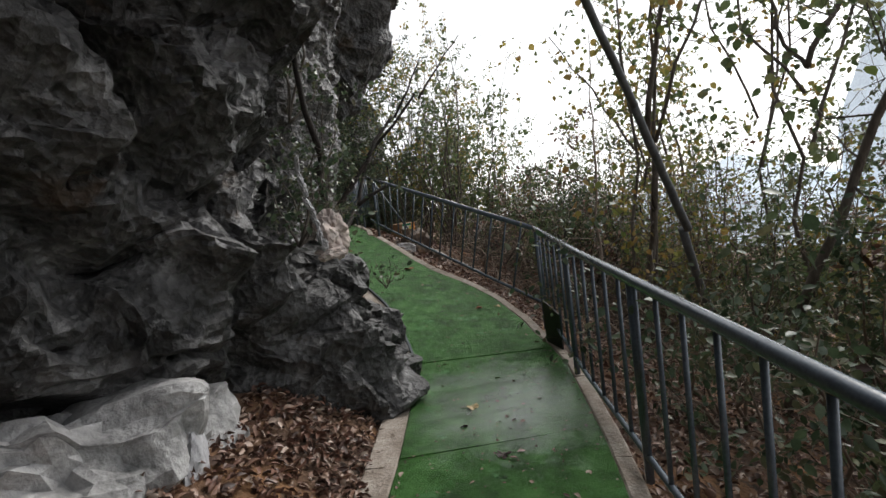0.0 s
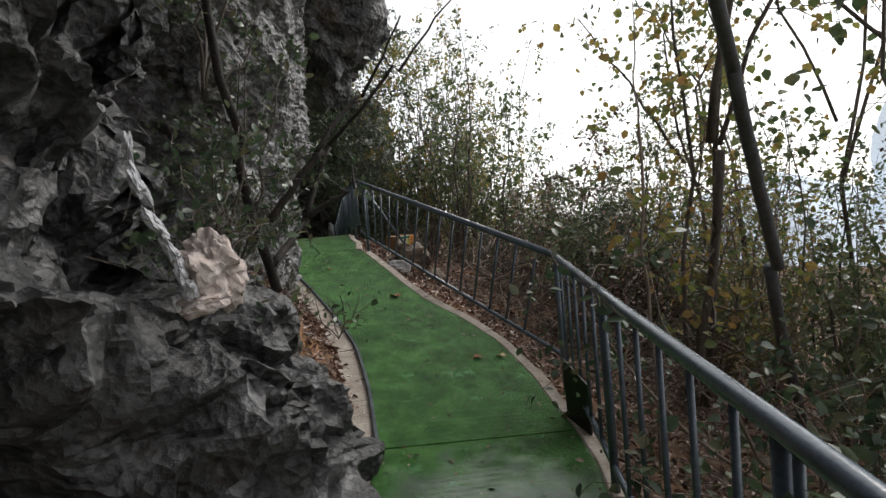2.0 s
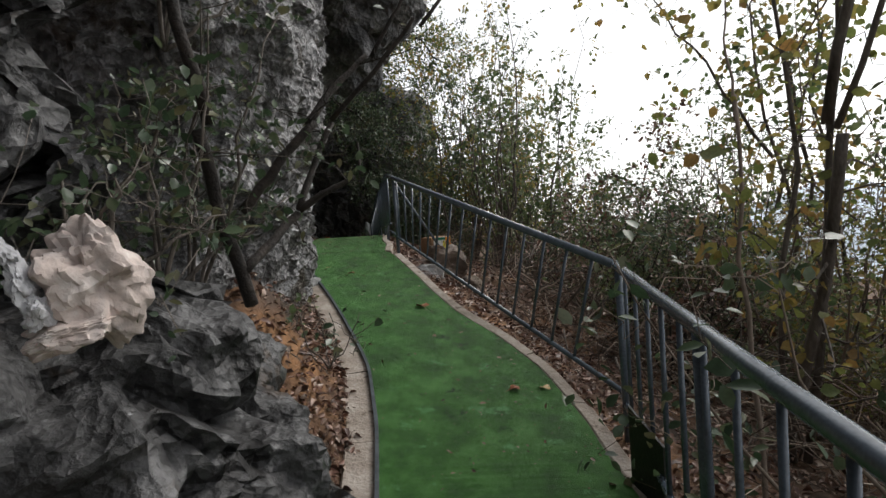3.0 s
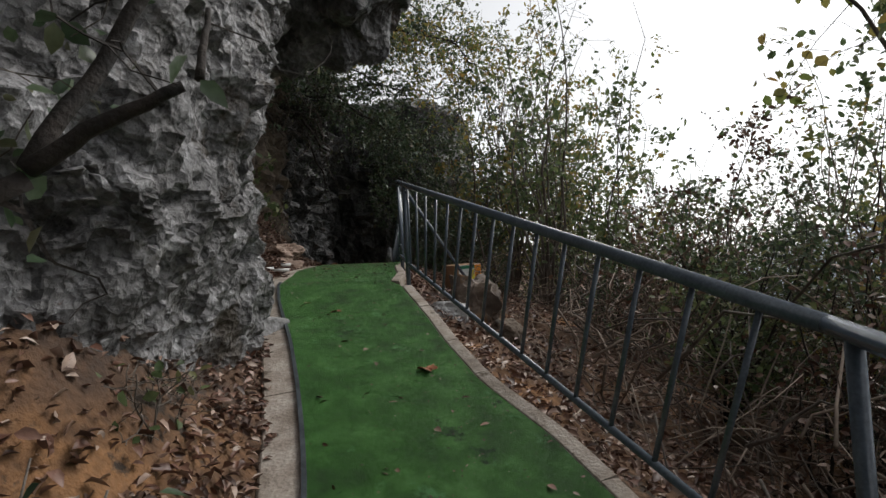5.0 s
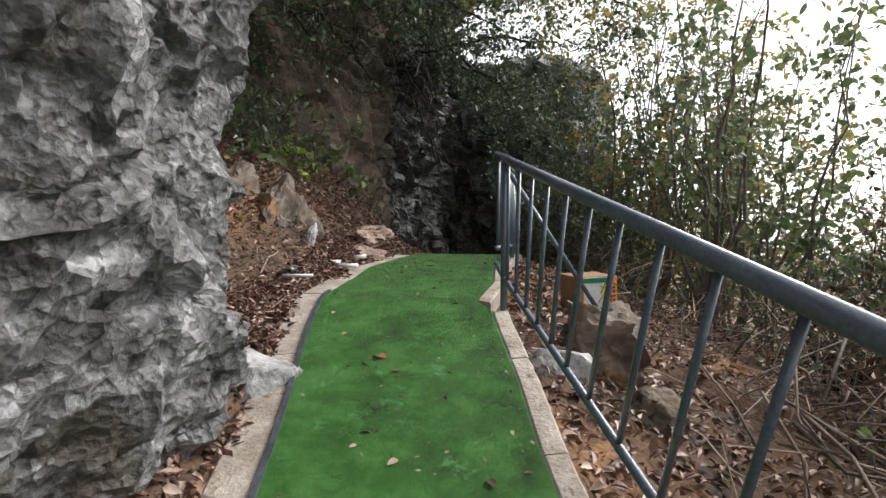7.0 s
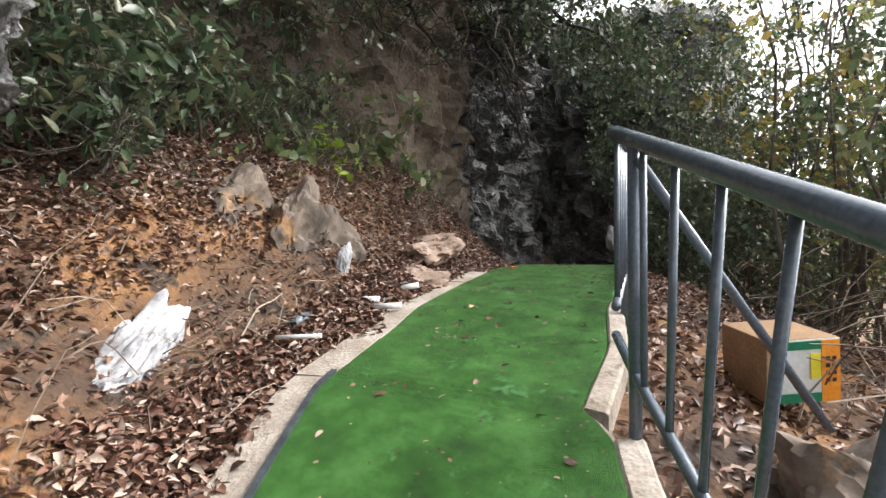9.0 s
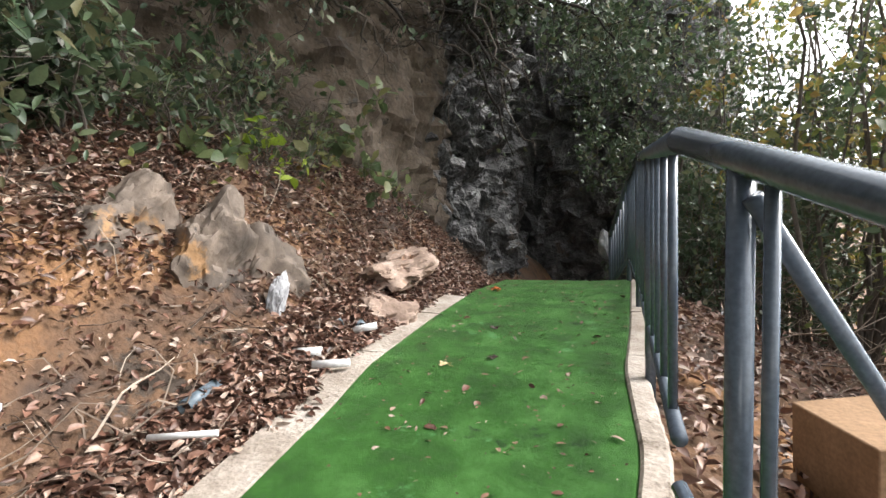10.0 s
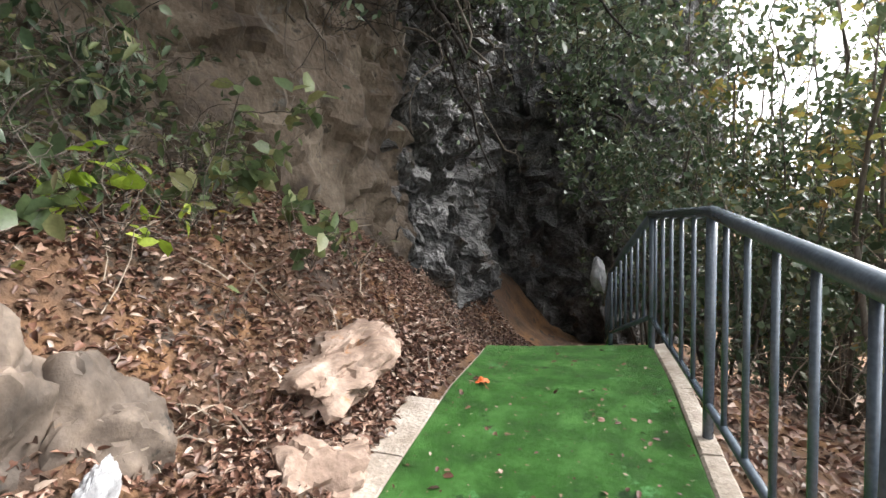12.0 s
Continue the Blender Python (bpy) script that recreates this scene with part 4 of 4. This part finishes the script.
# thick twiggy brush that closes the slope beyond the climbing railing
for i, (x, y, top) in enumerate([(2.1, 8.0, 1.7), (2.9, 8.7, 2.2), (1.7, 9.2, 1.9), (2.5, 9.9, 2.5), (3.4, 9.8, 2.6), (1.6, 10.6, 2.3), (2.4, 11.3, 2.8), (3.5, 11.2, 3.0), (1.3, 11.9, 2.6), (3.6, 7.6, 2.0), (4.4, 8.8, 2.4), (4.6, 10.4, 2.9), (4.9, 7.4, 2.2)]):
    bush(x, y, top, 0.85, (LITTER, LEAF_DARK, LEAF, LEAF_DARK, LEAF_AUTUMN)[i % 5], 2000 if i % 5 else 1300, 0.062, 700 + i, 9, "twiggy half-bare brush on the slope below the railing", 14, TWIG if i % 2 else BARK_DARK, twig=0.5)

# unseen shrubs added behind the start of the walk to block skylight
for i, (x, y, top) in enumerate([(2.6, -3.2, 3.6), (1.5, -5.2, 4.4), (0.2, -6.2, 4.6)]):
    bush(x, y, top, 1.3, (LEAF_DARK, LEAF)[i % 2], 3200, 0.1, 740 + i, 10, "dense unseen shrub added to block light behind the start of the walk", 12, twig=0.7)

# the shrub on the rock ledge, with dark crooked limbs over the path
plant("ledge_tree", "dark crooked tree rooted on the rock ledge, branches over the path", "tree", (-0.94, 4.65, 1.2),
      [((-0.94, 4.67, 1.15), (-0.99, 4.5, 2.0), 0.034, 0.03), ((-0.99, 4.5, 2.0), (-1.06, 4.3, 3.2), 0.03, 0.024), ((-0.94, 4.62, 1.32), (-0.8, 5.0, 1.62), 0.026, 0.022), ((-0.8, 5.0, 1.62), (-0.47, 5.1, 1.8), 0.022, 0.012), ((-0.47, 5.1, 1.8), (-0.5, 5.15, 2.0), 0.011, 0.006),
       ((-0.8, 5.0, 1.62), (-0.65, 5.2, 2.14), 0.02, 0.017), ((-0.65, 5.2, 2.14), (-0.09, 5.2, 2.62), 0.017, 0.012), ((-0.09, 5.2, 2.62), (0.4, 5.5, 3.3), 0.012, 0.005), ((-0.92, 4.6, 1.6), (-0.62, 4.75, 2.02), 0.026, 0.022), ((-0.62, 4.75, 2.02), (-0.35, 5.05, 2.42), 0.022, 0.014), ((-0.35, 5.05, 2.42), (-0.05, 5.1, 3.0), 0.013, 0.006)],
      LEAF_DARK, 40, 0.06, 0.3, 1, 301, BARK_DARK, start=0.6, crook=0.1)
for i, (x, y, z, top, n) in enumerate([(-1.15, 4.3, 1.2, 2.4, 420), (-1.3, 4.75, 1.1, 2.8, 520), (-1.1, 3.85, 1.3, 2.0, 260), (-1.25, 4.6, 2.4, 3.8, 380)]):
    plant("ledge_shrub", "dark leafy shrub growing from the rock ledge", "shrub", (x, y, z), [((x, y, z), (x + dx, y + dy, top * f), 0.012, 0.003) for dx, dy, f in ((0.3, 0.2, 1.0), (-0.2, 0.3, 0.9), (0.25, -0.3, 0.85), (0.35, 0.4, 0.75))], LEAF_DARK, n, 0.055, 0.35, 6, 310 + i, group="ledge shrubs")
# shrubs on the bank and at the foot of the brown cliff
for i, (x, y, top, sp, n, size, mat) in enumerate([(-4.3, 8.9, 3.4, 0.6, 700, 0.13, LEAF_DARK), (-4.6, 9.5, 3.6, 0.7, 800, 0.13, LEAF_DARK), (-5.2, 9.2, 4.6, 0.8, 900, 0.12, LEAF_DARK), (-5.0, 8.2, 5.0, 0.8, 900, 0.12, LEAF_DARK), (-4.0, 8.5, 3.0, 0.4, 420, 0.09, LEAF_DARK), (-5.0, 10.3, 3.6, 0.6, 500, 0.09, LEAF), (-4.8, 8.6, 4.2, 0.7, 700, 0.1, LEAF_DARK), (-4.5, 10.6, 2.75, 0.25, 90, 0.07, LEAF), (-5.2, 10.9, 4.4, 0.7, 800, 0.1, LEAF_DARK), (-5.0, 11.4, 3.5, 0.5, 260, 0.09, LEAF), (-4.7, 10.1, 3.3, 0.5, 420, 0.1, LEAF_DARK)]):
    bush(x, y, top, sp, mat, n, size, 400 + i, 7, "glossy dark green leafy bush on the bank", 8, name="bank_bush", width=0.42)
for i, (x, y, z, r, n, size, mat) in enumerate([(-3.98, 11.42, 2.42, 0.2, 44, 0.13, LEAF), (-4.28, 10.52, 2.6, 0.24, 60, 0.1, LEAF_YELLOW), (-4.5, 10.2, 2.6, 0.3, 60, 0.13, LEAF), (-4.4, 10.95, 2.65, 0.25, 40, 0.12, LEAF), (-4.4, 11.1, 2.5, 0.2, 26, 0.08, LEAF_AUTUMN), (-4.3, 12.2, 2.3, 0.14, 20, 0.06, LEAF), (-4.2, 9.9, 2.3, 0.2, 24, 0.09, LEAF_AUTUMN), (-1.2, 5.75, 0.95, 0.14, 16, 0.055, LEAF), (-1.3, 5.95, 0.85, 0.12, 12, 0.05, LEAF), (-0.6, 4.75, 0.95, 0.14, 26, 0.06, LEAF_DARK)]):
    plant("small_plant", "small green seedling with soft leaves", "plant", (x, y, z), [((x, y, z - 0.15), (x + r * math.cos(a), y + r * math.sin(a), z + r), 0.004, 0.002) for a in (0.3, 1.9, 3.4, 5.0)], mat, n, size, 0.12, 3, 430 + i, group="bank seedlings", width=0.65)
plant("leafy_twig", "arching twig with round green leaves before the brown cliff", "plant", (-4.65, 11.30, 2.40), [((-4.65, 11.30, 2.30), (-4.45, 11.40, 3.20), 0.007, 0.005), ((-4.45, 11.40, 3.20), (-3.90, 11.50, 3.15), 0.005, 0.003), ((-4.55, 11.40, 2.80), (-4.30, 11.50, 2.85), 0.004, 0.002)], LEAF, 70, 0.13, 0.14, 7, 450, width=0.75)
# growth hanging over the hollow from the cliff above
HANGING = [((-5.2, 12.6, 5.6), (-2.6, 12.8, 4.7), 1500, LEAF_DARK, 0.9), ((-5.2, 13.6, 5.4), (-2.6, 14.6, 4.3), 1800, LEAF_DARK, 0.9), ((-5.3, 11.6, 5.9), (-2.6, 11.6, 5.1), 1300, LEAF, 0.9),
           ((-5.4, 14.8, 5.6), (-2.8, 15.8, 4.4), 2200, LEAF_DARK, 0.9), ((-5.3, 12.4, 6.4), (-1.6, 13.8, 5.7), 1800, LEAF_AUTUMN, 1.0), ((-5.2, 13.9, 5.0), (-3.8, 13.5, 3.6), 60, LEAF_DARK, 0.6),
           ((-5.2, 14.2, 5.2), (-4.2, 14.4, 3.0), 40, LEAF_DARK, 0.6), ((-5.4, 10.2, 5.8), (-3.4, 10.0, 5.3), 900, LEAF, 0.8), ((-5.3, 15.6, 6.0), (-1.9, 16.4, 5.4), 2200, LEAF_DARK, 1.0), ((-4.6, 17.6, 5.6), (-2.2, 17.2, 4.0), 2000, LEAF_DARK, 0.9),
           ((-5.4, 13.0, 6.6), (-2.8, 15.2, 6.4), 2200, LEAF_DARK, 1.0), ((-5.0, 16.4, 7.0), (-1.0, 15.6, 6.6), 2200, LEAF, 1.1), ((-5.2, 12.0, 5.0), (-4.3, 12.7, 3.9), 40, LEAF_DARK, 0.6), ((-4.9, 18.2, 4.6), (-2.8, 17.9, 3.0), 1500, LEAF_DARK, 0.7),
           ((-5.2, 10.4, 5.0), (-4.3, 10.8, 4.0), 700, LEAF_DARK, 0.7), ((-5.1, 11.5, 5.0), (-4.4, 11.7, 4.3), 260, LEAF_DARK, 0.6), ((-5.3, 9.6, 4.8), (-4.5, 9.8, 3.9), 600, LEAF_DARK, 0.7),
           ((-5.2, 14.0, 7.4), (-1.4, 14.6, 6.6), 2600, LEAF_DARK, 1.1), ((-5.4, 12.6, 7.6), (-2.0, 12.8, 6.4), 2200, LEAF_DARK, 1.0), ((-4.4, 16.6, 7.8), (-0.6, 15.2, 5.9), 2400, LEAF_AUTUMN, 1.1)]
for i, (a, b, n, mat, size) in enumerate(HANGING):
    mid = tuple((p + q) / 2 + (0.3 if k == 2 else 0) for k, (p, q) in enumerate(zip(a, b)))
    plant("overhanging_branch", "dark tangled branch hanging from the cliff above the path", "branch", a, [(a, mid, 0.045, 0.03), (mid, b, 0.03, 0.008)], mat, n, 0.085, size, 18, 470 + i, BARK_DARK, group="overhanging branches", sub=3, rise=-0.15)


for i, (a, b) in enumerate([((-4.7, 13.4, 5.0), (-4.2, 13.6, 3.4)), ((-4.6, 13.8, 5.2), (-4.1, 14.0, 3.0)), ((-4.4, 13.9, 5.0), (-3.9, 13.6, 3.7)), ((-4.6, 14.2, 5.2), (-4.0, 14.4, 3.6)), ((-4.9, 12.9, 5.0), (-4.5, 13.1, 3.8)), ((-4.2, 14.6, 5.0), (-3.6, 14.2, 3.9)), ((-4.8, 11.6, 4.6), (-4.3, 12.2, 3.6))]):
    mid = ((a[0] + b[0]) / 2 + 0.15, (a[1] + b[1]) / 2, (a[2] + b[2]) / 2 - 0.1)
    plant("hanging_vine", "bare dark vine hanging down the cliff", "vine", a, [(a, mid, 0.016, 0.012), (mid, b, 0.012, 0.005)], LEAF_DARK, 0, 0.08, 0.45, 3, 520 + i, BARK, group="hanging vines", crook=0.7, rise=-0.4)


# ---- dead leaves and dry twigs ----
def scatter(rng, n, x0, x1, y0, y1, keep):
    x, y = rng.uniform(x0, x1, n), rng.uniform(y0, y1, n)
    dl, nl, dr, nr = beside(x, y)
    m = keep(rng, x, y, dl, dr)
    x, y = x[m], y[m]
    return x, y, ground_z(x, y)


def litter(name, label, rng, x, y, z, size, lift=0.03):
    n = len(x)
    rough = bumps(x, y, 0.07, 1.6, 3.1)
    at = np.stack([x, y, z + np.maximum(rough, -0.01) + rng.uniform(0.0, lift, n)], 1)
    way = rng.normal(size=(n, 3))
    way[:, 2] *= 0.35
    up = rng.normal(size=(n, 3)) * 0.5
    up[:, 2] += 1
    return tagged(leaves(name, at, way, up, rng.uniform(0.5, 1.3, n) * size, LITTER, None, 0.5, 0.6), label, "leaf litter", kind="stuff")


rng = np.random.default_rng(77)
litter("slope_litter", "brown dead leaves covering the slope below the railing", rng, *scatter(rng, 95000, -2.6, 6.5, -0.5, 17.5, lambda r, x, y, dl, dr: (dr > 0.13) & (r.random(len(x)) < np.exp(-dr / 2.2) * 1.1)), 0.068, 0.06)
litter("bank_litter", "brown dead leaves covering the bank", rng, *scatter(rng, 85000, -6.0, -2.2, 7.7, 16.5, lambda r, x, y, dl, dr: (dl > 0.05) & (dl < 2.6) & ((dl > 0.15) | (r.random(len(x)) < 0.12)) & ~((dl > 0.6) & (dl < 1.0) & (y < 9.9) & (r.random(len(x)) < 0.7))), 0.052, 0.05)
litter("alcove_litter", "dead leaves on the orange soil below the cliff", rng, *scatter(rng, 24000, -2.2, -0.3, 0.8, 7.8, lambda r, x, y, dl, dr: (dl > 0.12) & (dl < 0.9) & (r.random(len(x)) < 0.95 - 0.2 * (y > 4.8) - 0.35 * (y > 5.2) * (dl > 0.45))), 0.06, 0.05)
litter("kerb_litter", "dark dead leaves heaped along the kerb below the bank", rng, *scatter(rng, 60000, -4.4, -1.9, 7.9, 13.5, lambda r, x, y, dl, dr: (dl > 0.14) & (dl < 0.6) & (r.random(len(x)) < 1.15 - dl)), 0.055, 0.05)
x, y, z = scatter(rng, 16000, -4.0, 1.0, 0.5, 13.2, lambda r, x, y, dl, dr: (dl < -0.02) & (dr < -0.02) & (r.random(len(x)) < 0.55))
n = len(x)
at = np.stack([x, y, walk_z(x, y) + 0.017], 1)
way = rng.normal(size=(n, 3)) * (1, 1, 0.2)
up = rng.normal(size=(n, 3)) * 0.25 + (0, 0, 1)
tagged(leaves("turf_debris", at, way, up, rng.choice([0.015, 0.025, 0.04, 0.06], n, p=[0.5, 0.34, 0.13, 0.03]), LITTER, None, 0.5, 0.3), "small dead leaves and crumbs scattered on the turf", "leaf litter", kind="stuff")


def twig_heap(name, label, n, keep, box, seed, length=(0.25, 1.1), height=0.45, radius=(0.002, 0.007), side=1):
    rng = np.random.default_rng(seed)
    x, y, z = scatter(rng, n, *box, keep)
    heap = Heap()
    for a, b, c in zip(x, y, z):
        size = rng.uniform(*length)
        way = rng.normal(size=3) * (1, 1, 0.35)
        way = way / np.linalg.norm(way) * size
        way[0] = side * abs(way[0])
        lift = rng.uniform(0, height) ** 1.0
        p = bend((a, b, c + lift), (a + way[0], b + way[1], max(c + lift + way[2], c - 0.3)), rng, 5, 0.5, 0.08)
        r = rng.uniform(*radius)
        heap.add(*tube_data(p, np.linspace(r, r * 0.4, 5), 3, cap=False))
    return tagged(heap.done(name, TWIG), label, "dry brush", kind="stuff")


twig_heap("slope_brush", "tangled dry twigs and stalks on the slope", 4800, lambda r, x, y, dl, dr: (dr > 0.8) & (r.random(len(x)) < np.exp(-(dr - 0.3) / 3.0)), (-2.0, 6.0, 0.5, 16.5), 81, height=0.5)


def brush_pile():
    """A heap of cut branches, each stick by itself."""
    rng = np.random.default_rng(82)
    x, y, z = scatter(rng, 1100, 0.2, 3.4, 6.2, 11.0, lambda r, x, y, dl, dr: (dr > 0.7) & (dr < 2.8))
    pile = empty("brush_pile", (1.2, 8.4, gz(1.2, 8.4)), "heap of pale cut branches beyond the railing", "brush pile")
    for a, b, c in list(zip(x, y, z))[:220]:
        size = rng.uniform(0.5, 1.7)
        way = rng.normal(size=3) * (1, 1, 0.3)
        way = way / np.linalg.norm(way) * size
        way[0] = abs(way[0])
        lift = rng.uniform(0, 0.7)
        p = bend((a, b, c + lift), (a + way[0], b + way[1], c + lift + way[2] - 0.25 * abs(way[0])), rng, 6, 0.6, 0.1)
        r = rng.uniform(0.004, 0.012)
        tube("stick", p, np.linspace(r, r * 0.4, 6), TWIG if rng.random() < 0.75 else BARK, pile, 5)


brush_pile()
twig_heap("bank_twigs", "dry twigs and stalks lying on the bank", 1300, lambda r, x, y, dl, dr: (dl > 0.2) & (dl < 2.4), (-5.5, -2.4, 7.8, 14.5), 83, (0.12, 0.5), 0.08, (0.002, 0.006), side=-1)


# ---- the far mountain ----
# distance haze is painted in: pale blue base colour plus a faint glow
HAZE = material("haze_painted_hillside", [(0.42, 0.47, 0.52), (0.5, 0.55, 0.6)], 0.02, 6, 1.0, 0, 1.0)
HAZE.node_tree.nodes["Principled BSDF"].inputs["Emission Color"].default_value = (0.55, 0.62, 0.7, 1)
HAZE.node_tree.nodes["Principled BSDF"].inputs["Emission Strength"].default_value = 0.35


def mountain(x, y, width, height, seed):
    vs, fs = [], []
    n, m = 48, 24
    for j in range(m + 1):
        f = j / m
        for i in range(n):
            a = 2 * math.pi * i / n
            r = width * (1 - f ** 2.2) * (1 + 0.25 * noise.fractal(Vector((math.cos(a) * 1.3, math.sin(a) * 1.3, f * 2 + seed)), 0.8, 2.1, 4))
            vs.append((x + r * math.cos(a), y + r * math.sin(a), -50 + (height + 50) * f))
    for j in range(m):
        for i in range(n):
            k = (i + 1) % n
            fs.append((j * n + i, j * n + k, (j + 1) * n + k, (j + 1) * n + i))
    return tagged(mesh_object("backdrop", vs, fs, HAZE, smooth=True), "limestone mountain across the valley, haze painted as pale blue and glow", "mountain", kind="structure")


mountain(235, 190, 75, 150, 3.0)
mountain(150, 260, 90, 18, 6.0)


# ---- single leaves on the turf ----
LEAF_RED = material("russet_dead_leaf", [(0.22, 0.07, 0.03), (0.34, 0.13, 0.06)], 30, 4, 0.6, 0.2, 80)
LEAF_ORANGE = material("orange_dead_leaf", [(0.5, 0.1, 0.02), (0.6, 0.17, 0.04)], 30, 4, 0.6, 0.2, 80)
LEAF_PALE = material("pale_dead_leaf", [(0.5, 0.36, 0.16), (0.6, 0.5, 0.3)], 30, 4, 0.6, 0.2, 80)
LEAF_BLACK = material("dark_rotted_leaf", [(0.03, 0.02, 0.015), (0.06, 0.04, 0.03)], 30, 4, 0.6, 0.2, 80)


def lobed_leaf(x, y, size, mat, turn, label, seed):
    """A curled leaf with five lobes and a stalk."""
    rng = random.Random(seed)
    vs, fs = [(0, 0, 0.1 * size)], []
    n = 30
    for k in range(n):
        a = 2 * math.pi * k / n
        r = size * (0.32 + 0.2 * abs(math.cos(2.5 * a)) ** 0.7) * rng.uniform(0.9, 1.08)
        vs.append((r * math.cos(a), r * math.sin(a), 0.08 * size + 0.22 * size * math.sin(2 * a + seed) * (r / size) + 0.1 * size * rng.random()))
    fs = [(0, 1 + k, 1 + (k + 1) % n) for k in range(n)]
    thing = empty("fallen_leaf", (x, y, float(walk_z(x, y)) + 0.014), label, "leaf", "fallen leaves on the turf")
    thing.rotation_euler = (0, 0, radians(turn))
    mesh_object("blade", vs, fs, mat, thing)
    sv, sf = tube_data([(-0.3 * size, 0, 0.12 * size), (-0.62 * size, 0.05 * size, 0.06 * size), (-0.9 * size, 0.02 * size, 0.03 * size)], 0.0015, 4)
    mesh_object("stalk", sv, sf, mat, thing)


for i, (x, y, size, mat, label) in enumerate([(-0.57, 7.39, 0.13, LEAF_RED, "russet lobed dead leaf on the turf"), (-1.56, 8.26, 0.08, LEAF_RED, "small russet dead leaf on the turf"), (-3.17, 11.96, 0.09, LEAF_ORANGE, "bright orange curled leaf on the turf"), (0.19, 2.95, 0.09, LEAF_BLACK, "dark curled dead leaf on the turf"), (0.05, 3.7, 0.1, LEAF_PALE, "pale tan dead leaf on the turf"),
                                            (0.52, 6.05, 0.08, LEAF_PALE, "small tan dead leaf on the turf"), (0.3, 6.0, 0.09, LEAF_RED, "brown dead leaf on the turf"), (-1.9, 8.4, 0.06, LEAF_PALE, "small pale leaf on the turf"), (-2.5, 10.2, 0.06, LEAF_PALE, "small yellowish leaf on the turf"), (-2.6, 10.9, 0.07, LEAF_BLACK, "dark rotted leaf on the turf"), (-2.35, 10.4, 0.06, LEAF_BLACK, "small dark leaf on the turf")]):
    lobed_leaf(x, y, size, mat, 67 * i, label, i)
